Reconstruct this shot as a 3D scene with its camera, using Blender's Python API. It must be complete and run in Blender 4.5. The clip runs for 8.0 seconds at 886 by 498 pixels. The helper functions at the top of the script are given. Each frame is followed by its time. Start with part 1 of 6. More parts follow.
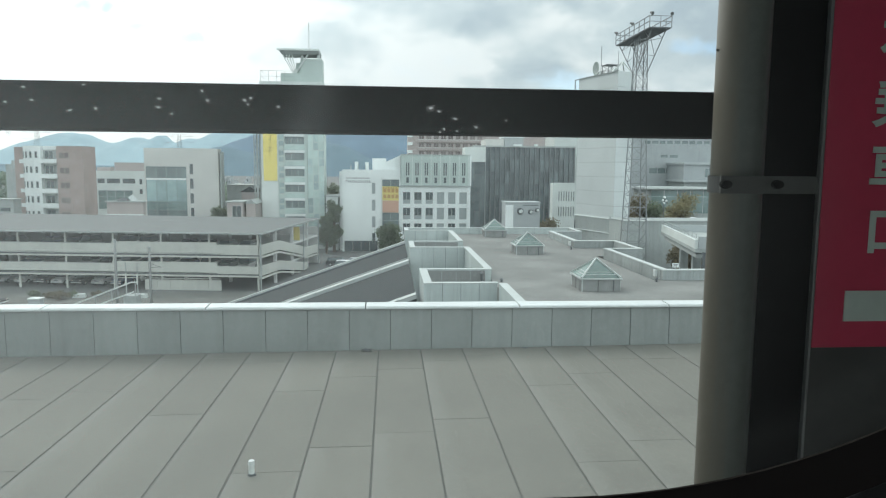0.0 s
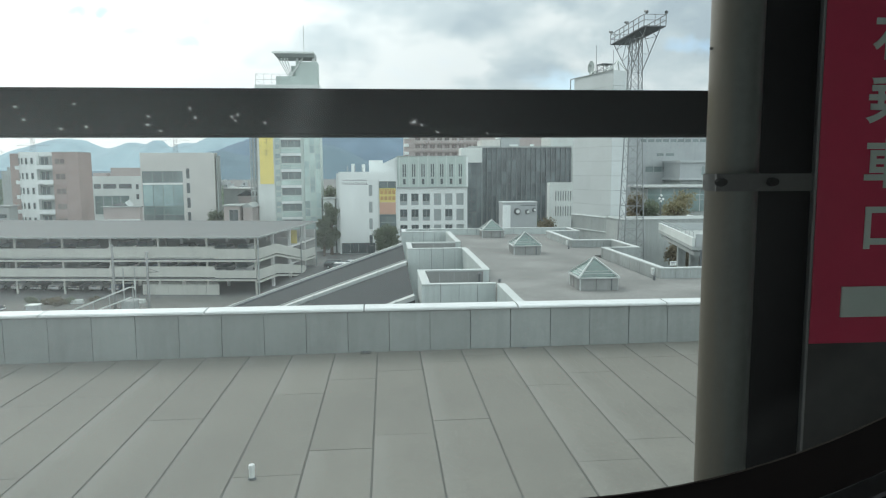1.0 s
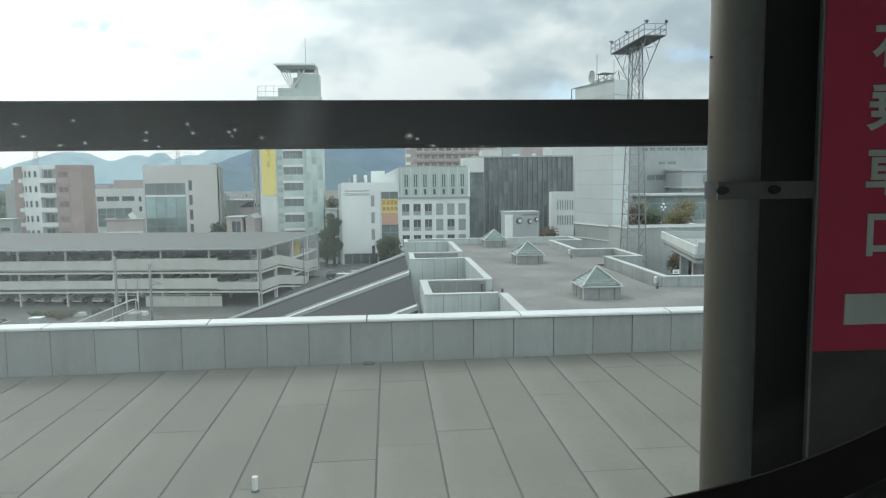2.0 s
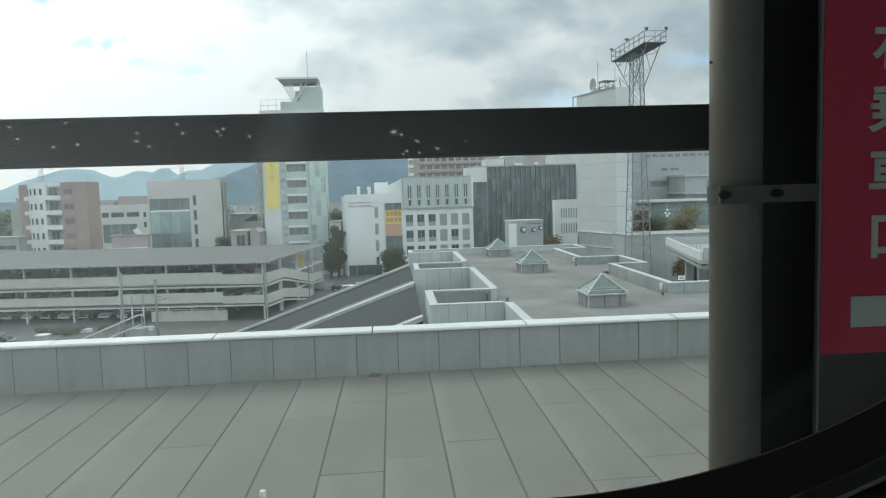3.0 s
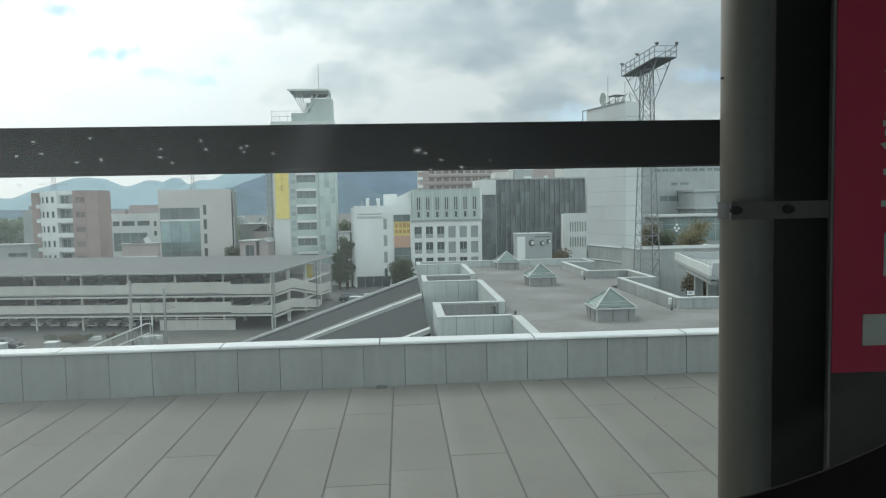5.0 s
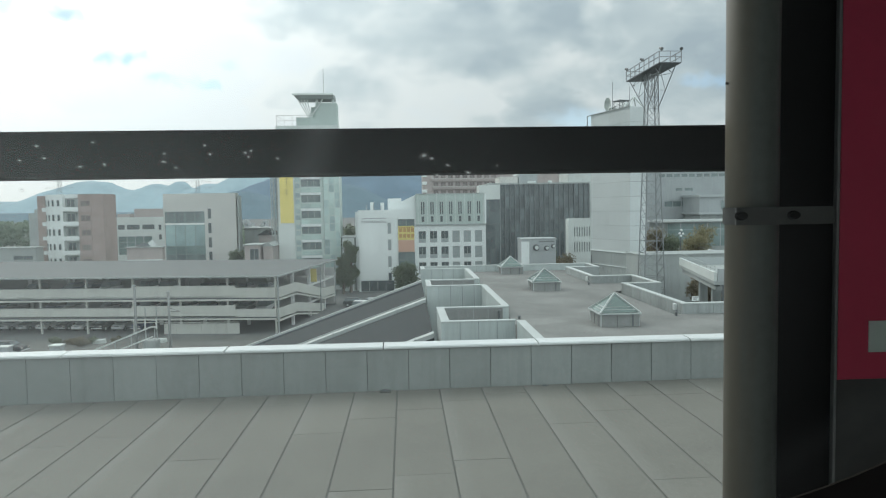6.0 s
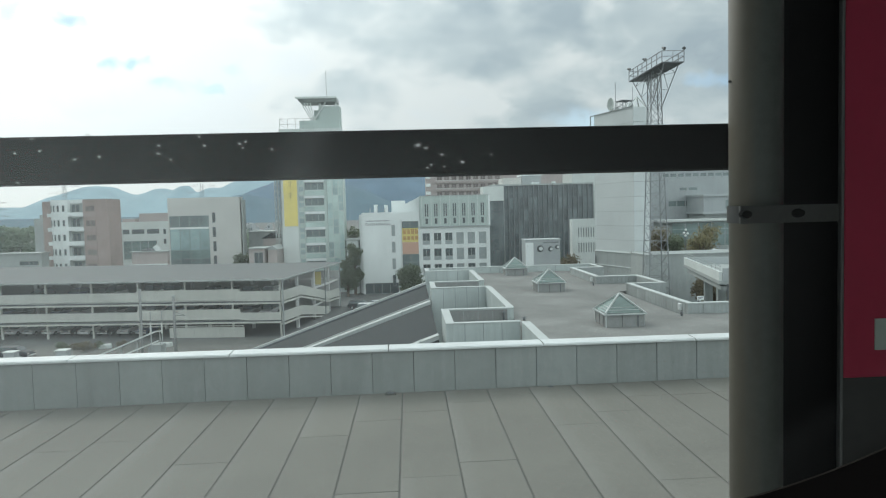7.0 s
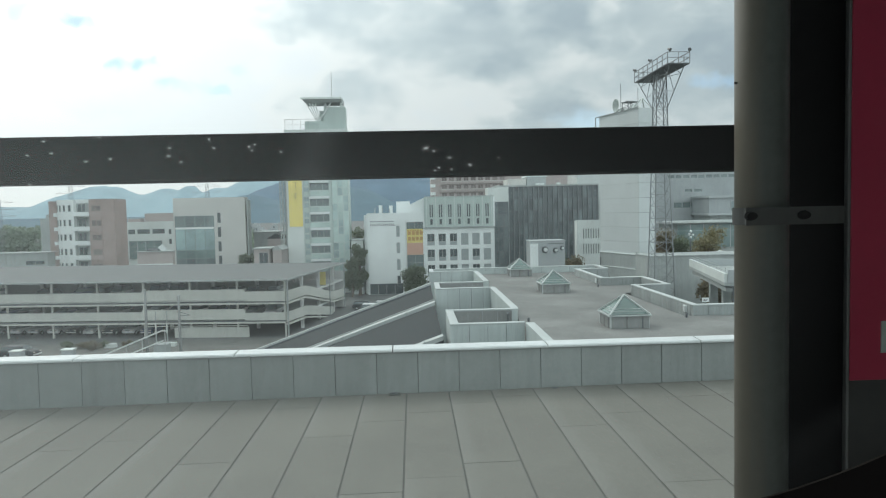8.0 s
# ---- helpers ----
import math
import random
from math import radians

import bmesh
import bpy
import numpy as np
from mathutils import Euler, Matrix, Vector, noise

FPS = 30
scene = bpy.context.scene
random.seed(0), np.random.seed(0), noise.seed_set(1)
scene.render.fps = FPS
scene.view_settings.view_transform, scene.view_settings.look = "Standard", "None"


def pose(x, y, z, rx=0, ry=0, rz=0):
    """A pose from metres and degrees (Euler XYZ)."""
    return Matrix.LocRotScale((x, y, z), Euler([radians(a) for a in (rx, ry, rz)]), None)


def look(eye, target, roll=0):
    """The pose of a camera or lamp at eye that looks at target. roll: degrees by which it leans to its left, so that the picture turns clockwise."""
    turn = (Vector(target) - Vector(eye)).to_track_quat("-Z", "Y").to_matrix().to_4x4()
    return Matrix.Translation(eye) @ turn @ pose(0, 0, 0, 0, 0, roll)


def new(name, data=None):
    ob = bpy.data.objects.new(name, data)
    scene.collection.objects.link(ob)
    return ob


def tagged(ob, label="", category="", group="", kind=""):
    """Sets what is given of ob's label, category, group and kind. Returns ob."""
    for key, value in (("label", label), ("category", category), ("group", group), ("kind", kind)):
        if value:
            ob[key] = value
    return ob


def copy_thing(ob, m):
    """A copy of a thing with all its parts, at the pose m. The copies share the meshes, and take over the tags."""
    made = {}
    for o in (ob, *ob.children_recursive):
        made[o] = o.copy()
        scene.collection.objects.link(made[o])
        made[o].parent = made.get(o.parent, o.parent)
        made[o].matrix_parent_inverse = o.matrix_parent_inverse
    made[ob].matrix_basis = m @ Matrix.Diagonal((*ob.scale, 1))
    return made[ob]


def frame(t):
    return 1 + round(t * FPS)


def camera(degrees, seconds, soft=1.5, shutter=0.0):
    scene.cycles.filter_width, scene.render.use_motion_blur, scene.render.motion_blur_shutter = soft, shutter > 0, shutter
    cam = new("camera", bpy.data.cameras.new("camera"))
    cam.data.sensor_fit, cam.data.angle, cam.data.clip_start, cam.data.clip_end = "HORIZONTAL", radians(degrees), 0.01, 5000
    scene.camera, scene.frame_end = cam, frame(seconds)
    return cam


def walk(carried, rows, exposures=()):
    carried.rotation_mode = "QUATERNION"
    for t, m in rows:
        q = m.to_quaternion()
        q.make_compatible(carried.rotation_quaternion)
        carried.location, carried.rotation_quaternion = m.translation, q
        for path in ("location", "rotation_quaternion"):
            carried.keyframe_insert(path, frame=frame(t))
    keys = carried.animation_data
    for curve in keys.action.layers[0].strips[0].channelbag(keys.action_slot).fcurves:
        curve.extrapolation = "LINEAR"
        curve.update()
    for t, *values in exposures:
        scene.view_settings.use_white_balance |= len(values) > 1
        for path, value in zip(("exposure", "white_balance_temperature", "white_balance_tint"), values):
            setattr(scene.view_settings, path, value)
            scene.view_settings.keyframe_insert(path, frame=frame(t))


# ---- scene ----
cam = camera(65.0, 8.0, soft=1.2)
# seconds, eye, target, roll
PATH = [
    (0, (0.0018, 0.0034, 16.5003), (0.1561, 1.9845, 16.2740), 0.49),
    (0.5, (0.0023, 0.0021, 16.5006), (0.1619, 1.9828, 16.2738), 0.40),
    (1, (0.0030, 0.0017, 16.5014), (0.1640, 1.9827, 16.2782), -0.25),
    (2.5, (0.0044, 0.0004, 16.5017), (0.1545, 1.9868, 16.3236), -1.01),
    (3, (0.0054, -0.0005, 16.5000), (0.1482, 1.9876, 16.3348), -1.72),
    (3.5, (0.0050, -0.0004, 16.5003), (0.1442, 1.9888, 16.3458), -2.05),
    (4, (0.0040, -0.0001, 16.5010), (0.1392, 1.9900, 16.3564), -1.77),
    (4.5, (0.0040, 0.0000, 16.5007), (0.1328, 1.9912, 16.3638), -1.34),
    (6, (0.0038, 0.0014, 16.5009), (0.1124, 1.9950, 16.3845), -0.92),
    (6.5, (0.0044, 0.0013, 16.5000), (0.1077, 1.9955, 16.3878), -1.04),
    (7, (0.0047, 0.0013, 16.4996), (0.1016, 1.9959, 16.3887), -1.45),
    (7.5, (0.0043, 0.0016, 16.5000), (0.0929, 1.9967, 16.3906), -1.42),
    (8, (0.0044, 0.0009, 16.4998), (0.0881, 1.9962, 16.3915), -1.29),
]
EXPOSURES = [(0, 0.56), (1, 0.53), (2.5, 0.40), (3.5, 0.29), (8, 0.28)]
walk(cam, [(t, look(eye, target, roll)) for t, eye, target, roll in PATH], EXPOSURES)

# ---- sky and sun ----
SUN_EL, SUN_AZ = 38.0, -40.0   # degrees above the horizon; degrees from +y towards +x
sun_dir = Vector((math.sin(radians(SUN_AZ)) * math.cos(radians(SUN_EL)),
                  math.cos(radians(SUN_AZ)) * math.cos(radians(SUN_EL)), math.sin(radians(SUN_EL))))


def node(tree, kind, **inputs):
    n = tree.nodes.new(kind)
    for key, value in inputs.items():
        n.inputs[key.replace("_", " ")].default_value = value
    return n


def maths(tree, op, a, b=None, clamp=False):
    n = tree.nodes.new("ShaderNodeMath")
    n.operation, n.use_clamp = op, clamp
    for i, v in enumerate((a, b)):
        if v is None:
            continue
        if isinstance(v, (int, float)):
            n.inputs[i].default_value = v
        else:
            tree.links.new(v, n.inputs[i])
    return n.outputs[0]


def ramp(tree, fac, stops, mode="LINEAR"):
    n = tree.nodes.new("ShaderNodeValToRGB")
    n.color_ramp.interpolation = mode
    els = n.color_ramp.elements
    while len(els) < len(stops):
        els.new(0.5)
    for e, (p, c) in zip(els, stops):
        e.position = p
        e.color = (*c, 1) if len(c) == 3 else c
    tree.links.new(fac, n.inputs[0])
    return n.outputs[0]


def mix_rgb(tree, fac, a, b, blend="MIX"):
    n = tree.nodes.new("ShaderNodeMix")
    n.data_type, n.blend_type = "RGBA", blend
    for sock, v in ((n.inputs[0], fac), (n.inputs[6], a), (n.inputs[7], b)):
        if isinstance(v, (int, float)):
            sock.default_value = v
        elif isinstance(v, tuple):
            sock.default_value = (*v, 1)
        else:
            tree.links.new(v, sock)
    return n.outputs[2]


world = bpy.data.worlds.new("overcast_sky")
scene.world = world
world.use_nodes = True
wt = world.node_tree
wt.nodes.clear()
sky = wt.nodes.new("ShaderNodeTexSky")
sky.sky_type, sky.sun_disc = "NISHITA", False
sky.sun_elevation, sky.sun_rotation = radians(SUN_EL), radians(SUN_AZ)
sky.dust_density, sky.ozone_density = 0.3, 2.0
sky_bg = node(wt, "ShaderNodeBackground", Strength=0.12)
wt.links.new(sky.outputs[0], sky_bg.inputs[0])
tc = wt.nodes.new("ShaderNodeTexCoord")
# clouds: noise over the whole dome, flattened a little towards the horizon
shift = wt.nodes.new("ShaderNodeMapping")
shift.inputs["Location"].default_value = (2.35, 0.85, 0.4)
shift.inputs["Scale"].default_value = (1.0, 1.0, 1.9)
wt.links.new(tc.outputs["Generated"], shift.inputs[0])
big = node(wt, "ShaderNodeTexNoise", Scale=2.6, Detail=7.0, Roughness=0.5, Distortion=0.1)
wt.links.new(shift.outputs[0], big.inputs["Vector"])
fine_n = node(wt, "ShaderNodeTexNoise", Scale=5.0, Detail=4.0, Roughness=0.5, Distortion=0.0)
wt.links.new(shift.outputs[0], fine_n.inputs["Vector"])
# rounded lumps with bright creases between them
billow = maths(wt, "ADD", maths(wt, "MULTIPLY", maths(wt, "ABSOLUTE", maths(wt, "SUBTRACT", fine_n.outputs[0], 0.5)), 2.1), 0.36)
dens = maths(wt, "ADD", maths(wt, "MULTIPLY", big.outputs[0], 0.56), maths(wt, "MULTIPLY", billow, 0.44))
# small curled edges
curl = node(wt, "ShaderNodeTexNoise", Scale=15.0, Detail=5.0, Roughness=0.58, Distortion=0.35)
wt.links.new(shift.outputs[0], curl.inputs["Vector"])
dens = maths(wt, "ADD", maths(wt, "MULTIPLY", dens, 0.62), 0.178)
dens = maths(wt, "ADD", dens, maths(wt, "MULTIPLY", maths(wt, "SUBTRACT", curl.outputs[0], 0.5), 0.17))
# ragged edges for the separate cloud masses
ragged = node(wt, "ShaderNodeTexNoise", Scale=9.0, Detail=6.0, Roughness=0.6)
wt.links.new(tc.outputs["Generated"], ragged.inputs["Vector"])
tear = wt.nodes.new("ShaderNodeVectorMath")
tear.operation = "MULTIPLY_ADD"
tear.inputs[1].default_value = (0.16, 0.0, 0.10)
wt.links.new(ragged.outputs["Color"], tear.inputs[0])
centre = wt.nodes.new("ShaderNodeVectorMath")
centre.operation = "SUBTRACT"
centre.inputs[1].default_value = (0.08, 0.0, 0.05)
wt.links.new(tc.outputs["Generated"], centre.inputs[0])
wt.links.new(centre.outputs[0], tear.inputs[2])


def cloud_mass(x, z, rx, rz):
    """1 in the middle of a cloud in the direction (x, 1, z), falling to 0 at its ragged rim."""
    mp = wt.nodes.new("ShaderNodeMapping")
    y = math.sqrt(max(0.0, 1 - x * x - z * z))
    mp.inputs["Scale"].default_value = (1 / rx, 0.8, 1 / rz)
    mp.inputs["Location"].default_value = (-x / rx, -0.8 * y, -z / rz)
    wt.links.new(tear.outputs[0], mp.inputs[0])
    far = wt.nodes.new("ShaderNodeVectorMath")
    far.operation = "LENGTH"
    wt.links.new(mp.outputs[0], far.inputs[0])
    soft = wt.nodes.new("ShaderNodeMapRange")
    soft.interpolation_type = "SMOOTHSTEP"
    soft.inputs["From Min"].default_value, soft.inputs["From Max"].default_value = 1.25, 0.1
    wt.links.new(far.outputs["Value"], soft.inputs["Value"])
    return soft.outputs[0]


# thick grey masses (+) and thin bright ones (-): direction x, z, half width, half height, weight
for x, z, rx, rz, w in ((-0.40, 0.17, 0.36, 0.20, -0.13), (-0.146, 0.25, 0.11, 0.05, 0.075), (-0.165, 0.165, 0.13, 0.045, 0.075), (-0.115, 0.213, 0.09, 0.03, -0.05),
                        (0.0, 0.235, 0.10, 0.06, 0.04), (0.16, 0.25, 0.16, 0.08, 0.09), (0.35, 0.25, 0.15, 0.10, 0.085), (0.215, 0.203, 0.075, 0.028, -0.10),
                        (0.14, 0.16, 0.12, 0.035, -0.075), (0.29, 0.163, 0.09, 0.03, -0.07), (0.191, 0.132, 0.06, 0.024, 0.06), (0.41, 0.20, 0.08, 0.06, 0.06),
                        (-0.42, 0.05, 0.42, 0.07, -0.12), (0.147, 0.28, 0.03, 0.026, -0.09), (0.277, 0.26, 0.024, 0.04, -0.08), (0.02, 0.14, 0.12, 0.03, -0.03)):
    dens = maths(wt, "ADD", dens, maths(wt, "MULTIPLY", cloud_mass(x, z, rx, rz), w))
# small gaps through which the blue shows
gaps = 0.0
for x, z, rx, rz, w in ((-0.41, 0.242, 0.022, 0.011, 0.85), (-0.367, 0.194, 0.016, 0.012, 0.85), (-0.335, 0.192, 0.019, 0.012, 0.9), (-0.244, 0.192, 0.015, 0.010, 0.35), (-0.305, 0.16, 0.018, 0.011, 0.7),
                        (-0.275, 0.165, 0.014, 0.010, 0.7), (0.255, 0.120, 0.055, 0.018, 0.6), (0.403, 0.163, 0.03, 0.012, 0.5), (-0.46, 0.25, 0.020, 0.014, 0.55), (-0.43, 0.155, 0.10, 0.018, 0.15)):
    gaps = maths(wt, "ADD", maths(wt, "MULTIPLY", cloud_mass(x, z, rx, rz), w), gaps)
toward = wt.nodes.new("ShaderNodeVectorMath")
toward.operation = "DOT_PRODUCT"
wt.links.new(tc.outputs["Generated"], toward.inputs[0])
toward.inputs[1].default_value = sun_dir
glow = maths(wt, "POWER", maths(wt, "MAXIMUM", toward.outputs["Value"], 0.0), 7.0)
cloud_col = ramp(wt, dens, [(0.37, (0.86, 0.91, 0.93)), (0.445, (0.88, 0.925, 0.935)), (0.525, (0.65, 0.735, 0.77)), (0.62, (0.485, 0.575, 0.635))])
cloud_bg = node(wt, "ShaderNodeBackground", Strength=1.0)
# warmer where the sun stands behind the cloud
cloud_tint = mix_rgb(wt, glow, (0.985, 1.0, 1.012), (1.08, 1.0, 0.955))
wt.links.new(mix_rgb(wt, 1.0, cloud_col, cloud_tint, "MULTIPLY"), cloud_bg.inputs[0])
# brightest behind the thin cloud round the sun; raised overhead and opposite, unseen, as fill light
up = wt.nodes.new("ShaderNodeSeparateXYZ")
wt.links.new(tc.outputs["Generated"], up.inputs[0])
overhead = maths(wt, "MULTIPLY", maths(wt, "POWER", maths(wt, "MAXIMUM", up.outputs[2], 0.0), 2.0), 0.75)
opposite = maths(wt, "MULTIPLY", maths(wt, "MAXIMUM", maths(wt, "MULTIPLY", toward.outputs["Value"], -1.0), 0.0), 1.7)
wt.links.new(maths(wt, "ADD", maths(wt, "ADD", maths(wt, "ADD", maths(wt, "MULTIPLY", glow, 1.45), overhead), opposite), 0.64), cloud_bg.inputs[1])
cover = ramp(wt, dens, [(0.35, (0.94,) * 3), (0.42, (1, 1, 1))], "EASE")
sky_mix = wt.nodes.new("ShaderNodeMixShader")
wt.links.new(maths(wt, "SUBTRACT", cover, gaps, True), sky_mix.inputs[0])
wt.links.new(sky_bg.outputs[0], sky_mix.inputs[1])
wt.links.new(cloud_bg.outputs[0], sky_mix.inputs[2])
wout = wt.nodes.new("ShaderNodeOutputWorld")
wt.links.new(sky_mix.outputs[0], wout.inputs[0])

lamp = bpy.data.lights.new("sun", "SUN")
lamp.energy, lamp.angle, lamp.color = 0.5, radians(14), (1.0, 0.95, 0.88)
sun_ob = new("sun", lamp)
sun_ob.matrix_world = look(sun_dir * 300, (0, 0, 0))


# ---- materials ----
def surface(name, color, rough=0.8, metal=0.0, var=0.18, stain=0.15, scale=1.0, bump=0.15, pieces=0.0, streak=0.0, spec=0.5, islands=0.0):
    """A worn solid surface: two scales of noise on the colour and roughness, fine relief, optional rain streaks."""
    m = bpy.data.materials.new(name)
    m.use_nodes = True
    t = m.node_tree
    b = t.nodes["Principled BSDF"]
    g = t.nodes.new("ShaderNodeTexCoord").outputs["Object"]
    if pieces:
        g = t.nodes.new("ShaderNodeNewGeometry").outputs["Position"]
    a = node(t, "ShaderNodeTexNoise", Scale=0.55 * scale, Detail=5.0, Roughness=0.6)
    f = node(t, "ShaderNodeTexNoise", Scale=14.0 * scale, Detail=6.0, Roughness=0.65)
    t.links.new(g, a.inputs["Vector"])
    t.links.new(g, f.inputs["Vector"])
    lo, hi = 1 - stain, 1 + stain
    c = mix_rgb(t, 1.0, color, ramp(t, a.outputs[0], [(0.32, (lo, lo, lo)), (0.68, (hi, hi, hi))]), "MULTIPLY")
    lo, hi = 1 - var, 1 + var
    c = mix_rgb(t, 1.0, c, ramp(t, f.outputs[0], [(0.3, (lo, lo, lo)), (0.7, (hi, hi, hi))]), "MULTIPLY")
    if streak:
        mp = t.nodes.new("ShaderNodeMapping")
        mp.inputs["Scale"].default_value = (5.0 * scale, 5.0 * scale, 0.35 * scale)
        t.links.new(g, mp.inputs[0])
        s = node(t, "ShaderNodeTexNoise", Scale=1.0, Detail=4.0, Roughness=0.6)
        t.links.new(mp.outputs[0], s.inputs["Vector"])
        lo = 1 - streak
        c = mix_rgb(t, 1.0, c, ramp(t, s.outputs[0], [(0.42, (1, 1, 1)), (0.66, (lo, lo, lo))]), "MULTIPLY")
    if pieces or islands:
        r = t.nodes.new("ShaderNodeObjectInfo").outputs["Random"] if pieces else t.nodes.new("ShaderNodeNewGeometry").outputs["Random Per Island"]
        k = pieces or islands
        c = mix_rgb(t, 1.0, c, ramp(t, r, [(0.0, (1 - k,) * 3), (1.0, (1 + k,) * 3)]), "MULTIPLY")
    t.links.new(c, b.inputs["Base Color"])
    b.inputs["Metallic"].default_value = metal
    b.inputs["Specular IOR Level"].default_value = spec
    t.links.new(maths(t, "ADD", maths(t, "MULTIPLY", a.outputs[0], 0.25), rough - 0.125, True), b.inputs["Roughness"])
    if bump:
        bp = node(t, "ShaderNodeBump", Strength=bump, Distance=0.02 / scale)
        t.links.new(f.outputs[0], bp.inputs["Height"])
        t.links.new(bp.outputs[0], b.inputs["Normal"])
    return m


def glassy(name, color, rough=0.08, var=0.25, scale=0.5, spec=0.6, pieces=0.12):
    """Window glass seen from outside with a dim room behind: dark, glossy, slightly wavy."""
    m = surface(name, color, rough + 0.125, 0.0, 0.08, var, scale, 0.0, spec=spec, pieces=pieces)
    t = m.node_tree
    w = node(t, "ShaderNodeTexNoise", Scale=0.8, Detail=2.0)
    t.links.new(t.nodes.new("ShaderNodeTexCoord").outputs["Object"], w.inputs["Vector"])
    bp = node(t, "ShaderNodeBump", Strength=0.06, Distance=0.3)
    t.links.new(w.outputs[0], bp.inputs["Height"])
    t.links.new(bp.outputs[0], t.nodes["Principled BSDF"].inputs["Normal"])
    return m


M_DECK = surface("deck_concrete", (0.144, 0.142, 0.124), 0.85, var=0.07, stain=0.12, scale=0.8, bump=0.1, pieces=0.03)
# paler margin along one edge of some slabs
deck_tree = M_DECK.node_tree
deck_base = deck_tree.nodes["Principled BSDF"].inputs["Base Color"]
deck_col = deck_base.links[0].from_socket
slab_x = deck_tree.nodes.new("ShaderNodeSeparateXYZ")
deck_tree.links.new(deck_tree.nodes.new("ShaderNodeTexCoord").outputs["Object"], slab_x.inputs[0])
margin = ramp(deck_tree, slab_x.outputs[0], [(0.0, (1,) * 3), (0.10, (0.75,) * 3), (0.36, (0,) * 3)], "EASE")
which = ramp(deck_tree, deck_tree.nodes.new("ShaderNodeObjectInfo").outputs["Random"], [(0.40, (0.12,) * 3), (0.62, (1,) * 3)])
deck_tree.links.new(mix_rgb(deck_tree, maths(deck_tree, "MULTIPLY", margin, maths(deck_tree, "MULTIPLY", which, 0.30)), deck_col, (0.22, 0.225, 0.208)), deck_base)
M_JOINT = surface("joint_filler", (0.085, 0.087, 0.080), 0.9)
M_PANEL = surface("parapet_stone", (0.25, 0.272, 0.264), 0.7, var=0.06, stain=0.10, pieces=0.06, streak=0.09, bump=0.08)
M_COPING = surface("coping_metal", (0.58, 0.61, 0.605), 0.36, var=0.05, stain=0.08, pieces=0.03, streak=0.06, bump=0.03)
M_ROOF = surface("roof_screed", (0.168, 0.172, 0.164), 0.9, var=0.12, stain=0.24, scale=0.5)
M_CLAD = surface("pale_cladding", (0.44, 0.495, 0.485), 0.6, var=0.05, stain=0.08, streak=0.12, pieces=0.05, bump=0.05)
# darker copy of the cladding: right-hand walls' shade put into the colour
M_CLAD2 = surface("shaded_cladding", (0.30, 0.328, 0.322), 0.7, var=0.06, stain=0.12, streak=0.18, pieces=0.06, bump=0.05)
M_SLATE = surface("dark_roofing", (0.040, 0.046, 0.048), 0.9, spec=0.2, var=0.15, stain=0.12, scale=0.7)
M_WHITE = surface("white_render", (0.70, 0.74, 0.73), 0.75, var=0.04, stain=0.06, streak=0.04, scale=0.4, bump=0.04)
M_OFFWHITE = surface("pale_tile", (0.58, 0.62, 0.60), 0.6, var=0.05, stain=0.08, streak=0.04, scale=0.4, bump=0.04)
M_PALEGREY = surface("pale_grey_panel", (0.37, 0.398, 0.402), 0.6, var=0.04, stain=0.07, streak=0.05, scale=0.4, bump=0.04)
M_TELE = surface("white_panel", (0.52, 0.558, 0.555), 0.6, var=0.03, stain=0.05, streak=0.03, scale=0.4, bump=0.03, pieces=0.025)
M_DARKGREY = surface("stained_concrete", (0.24, 0.25, 0.245), 0.85, var=0.08, stain=0.15, streak=0.1, scale=0.4)
M_TRIMGREY = surface("roof_coping_metal", (0.42, 0.452, 0.444), 0.5, var=0.05, stain=0.08, streak=0.06, bump=0.03)
M_TOWER = surface("pale_green_tile", (0.43, 0.505, 0.478), 0.6, var=0.05, stain=0.08, streak=0.04, scale=0.4, bump=0.04)
M_BEIGE = surface("warm_grey_tile", (0.53, 0.53, 0.505), 0.65, var=0.05, stain=0.07, streak=0.04, scale=0.4, bump=0.04)
M_GREY = surface("grey_render", (0.34, 0.37, 0.36), 0.75, var=0.06, stain=0.10, streak=0.12, scale=0.4)
M_BRICK = surface("brown_tile", (0.34, 0.275, 0.255), 0.8, var=0.10, stain=0.14, scale=0.5)
M_PINK = surface("pink_brick", (0.385, 0.345, 0.33), 0.8, var=0.10, stain=0.10, scale=0.4)
M_GLASS = glassy("window_glass", (0.08, 0.10, 0.105), spec=0.8)
M_GREENGLASS = glassy("green_curtain_glass", (0.155, 0.22, 0.215), 0.06, 0.35, 0.25, 0.8)
M_PALEGLASS = glassy("pale_green_glass", (0.42, 0.53, 0.50), 0.1, 0.2, 0.3, 0.8)
M_TILE2 = surface("pale_brown_tile", (0.36, 0.30, 0.28), 0.8, var=0.10, stain=0.14, scale=0.5)
M_TEAL = glassy("teal_glass", (0.26, 0.37, 0.37), 0.08, 0.3, 0.3, 0.8)
M_TEAL2 = glassy("grey_green_glass", (0.15, 0.19, 0.19), 0.10, 0.3, 0.4, 0.7)
M_PALETEAL = glassy("pale_teal_glass", (0.33, 0.43, 0.42), 0.10, 0.25, 0.4, 0.8)
M_TILEGLASS = glassy("brown_tinted_glass", (0.19, 0.165, 0.16), 0.15, 0.2, 0.5, 0.5)
M_BLIND = surface("pale_window_blind", (0.30, 0.34, 0.34), 0.4, var=0.05, stain=0.08)
M_BLACKGLASS = glassy("black_curtain_glass", (0.115, 0.14, 0.145), 0.10, 0.35, 0.5, 0.7, 0.30)
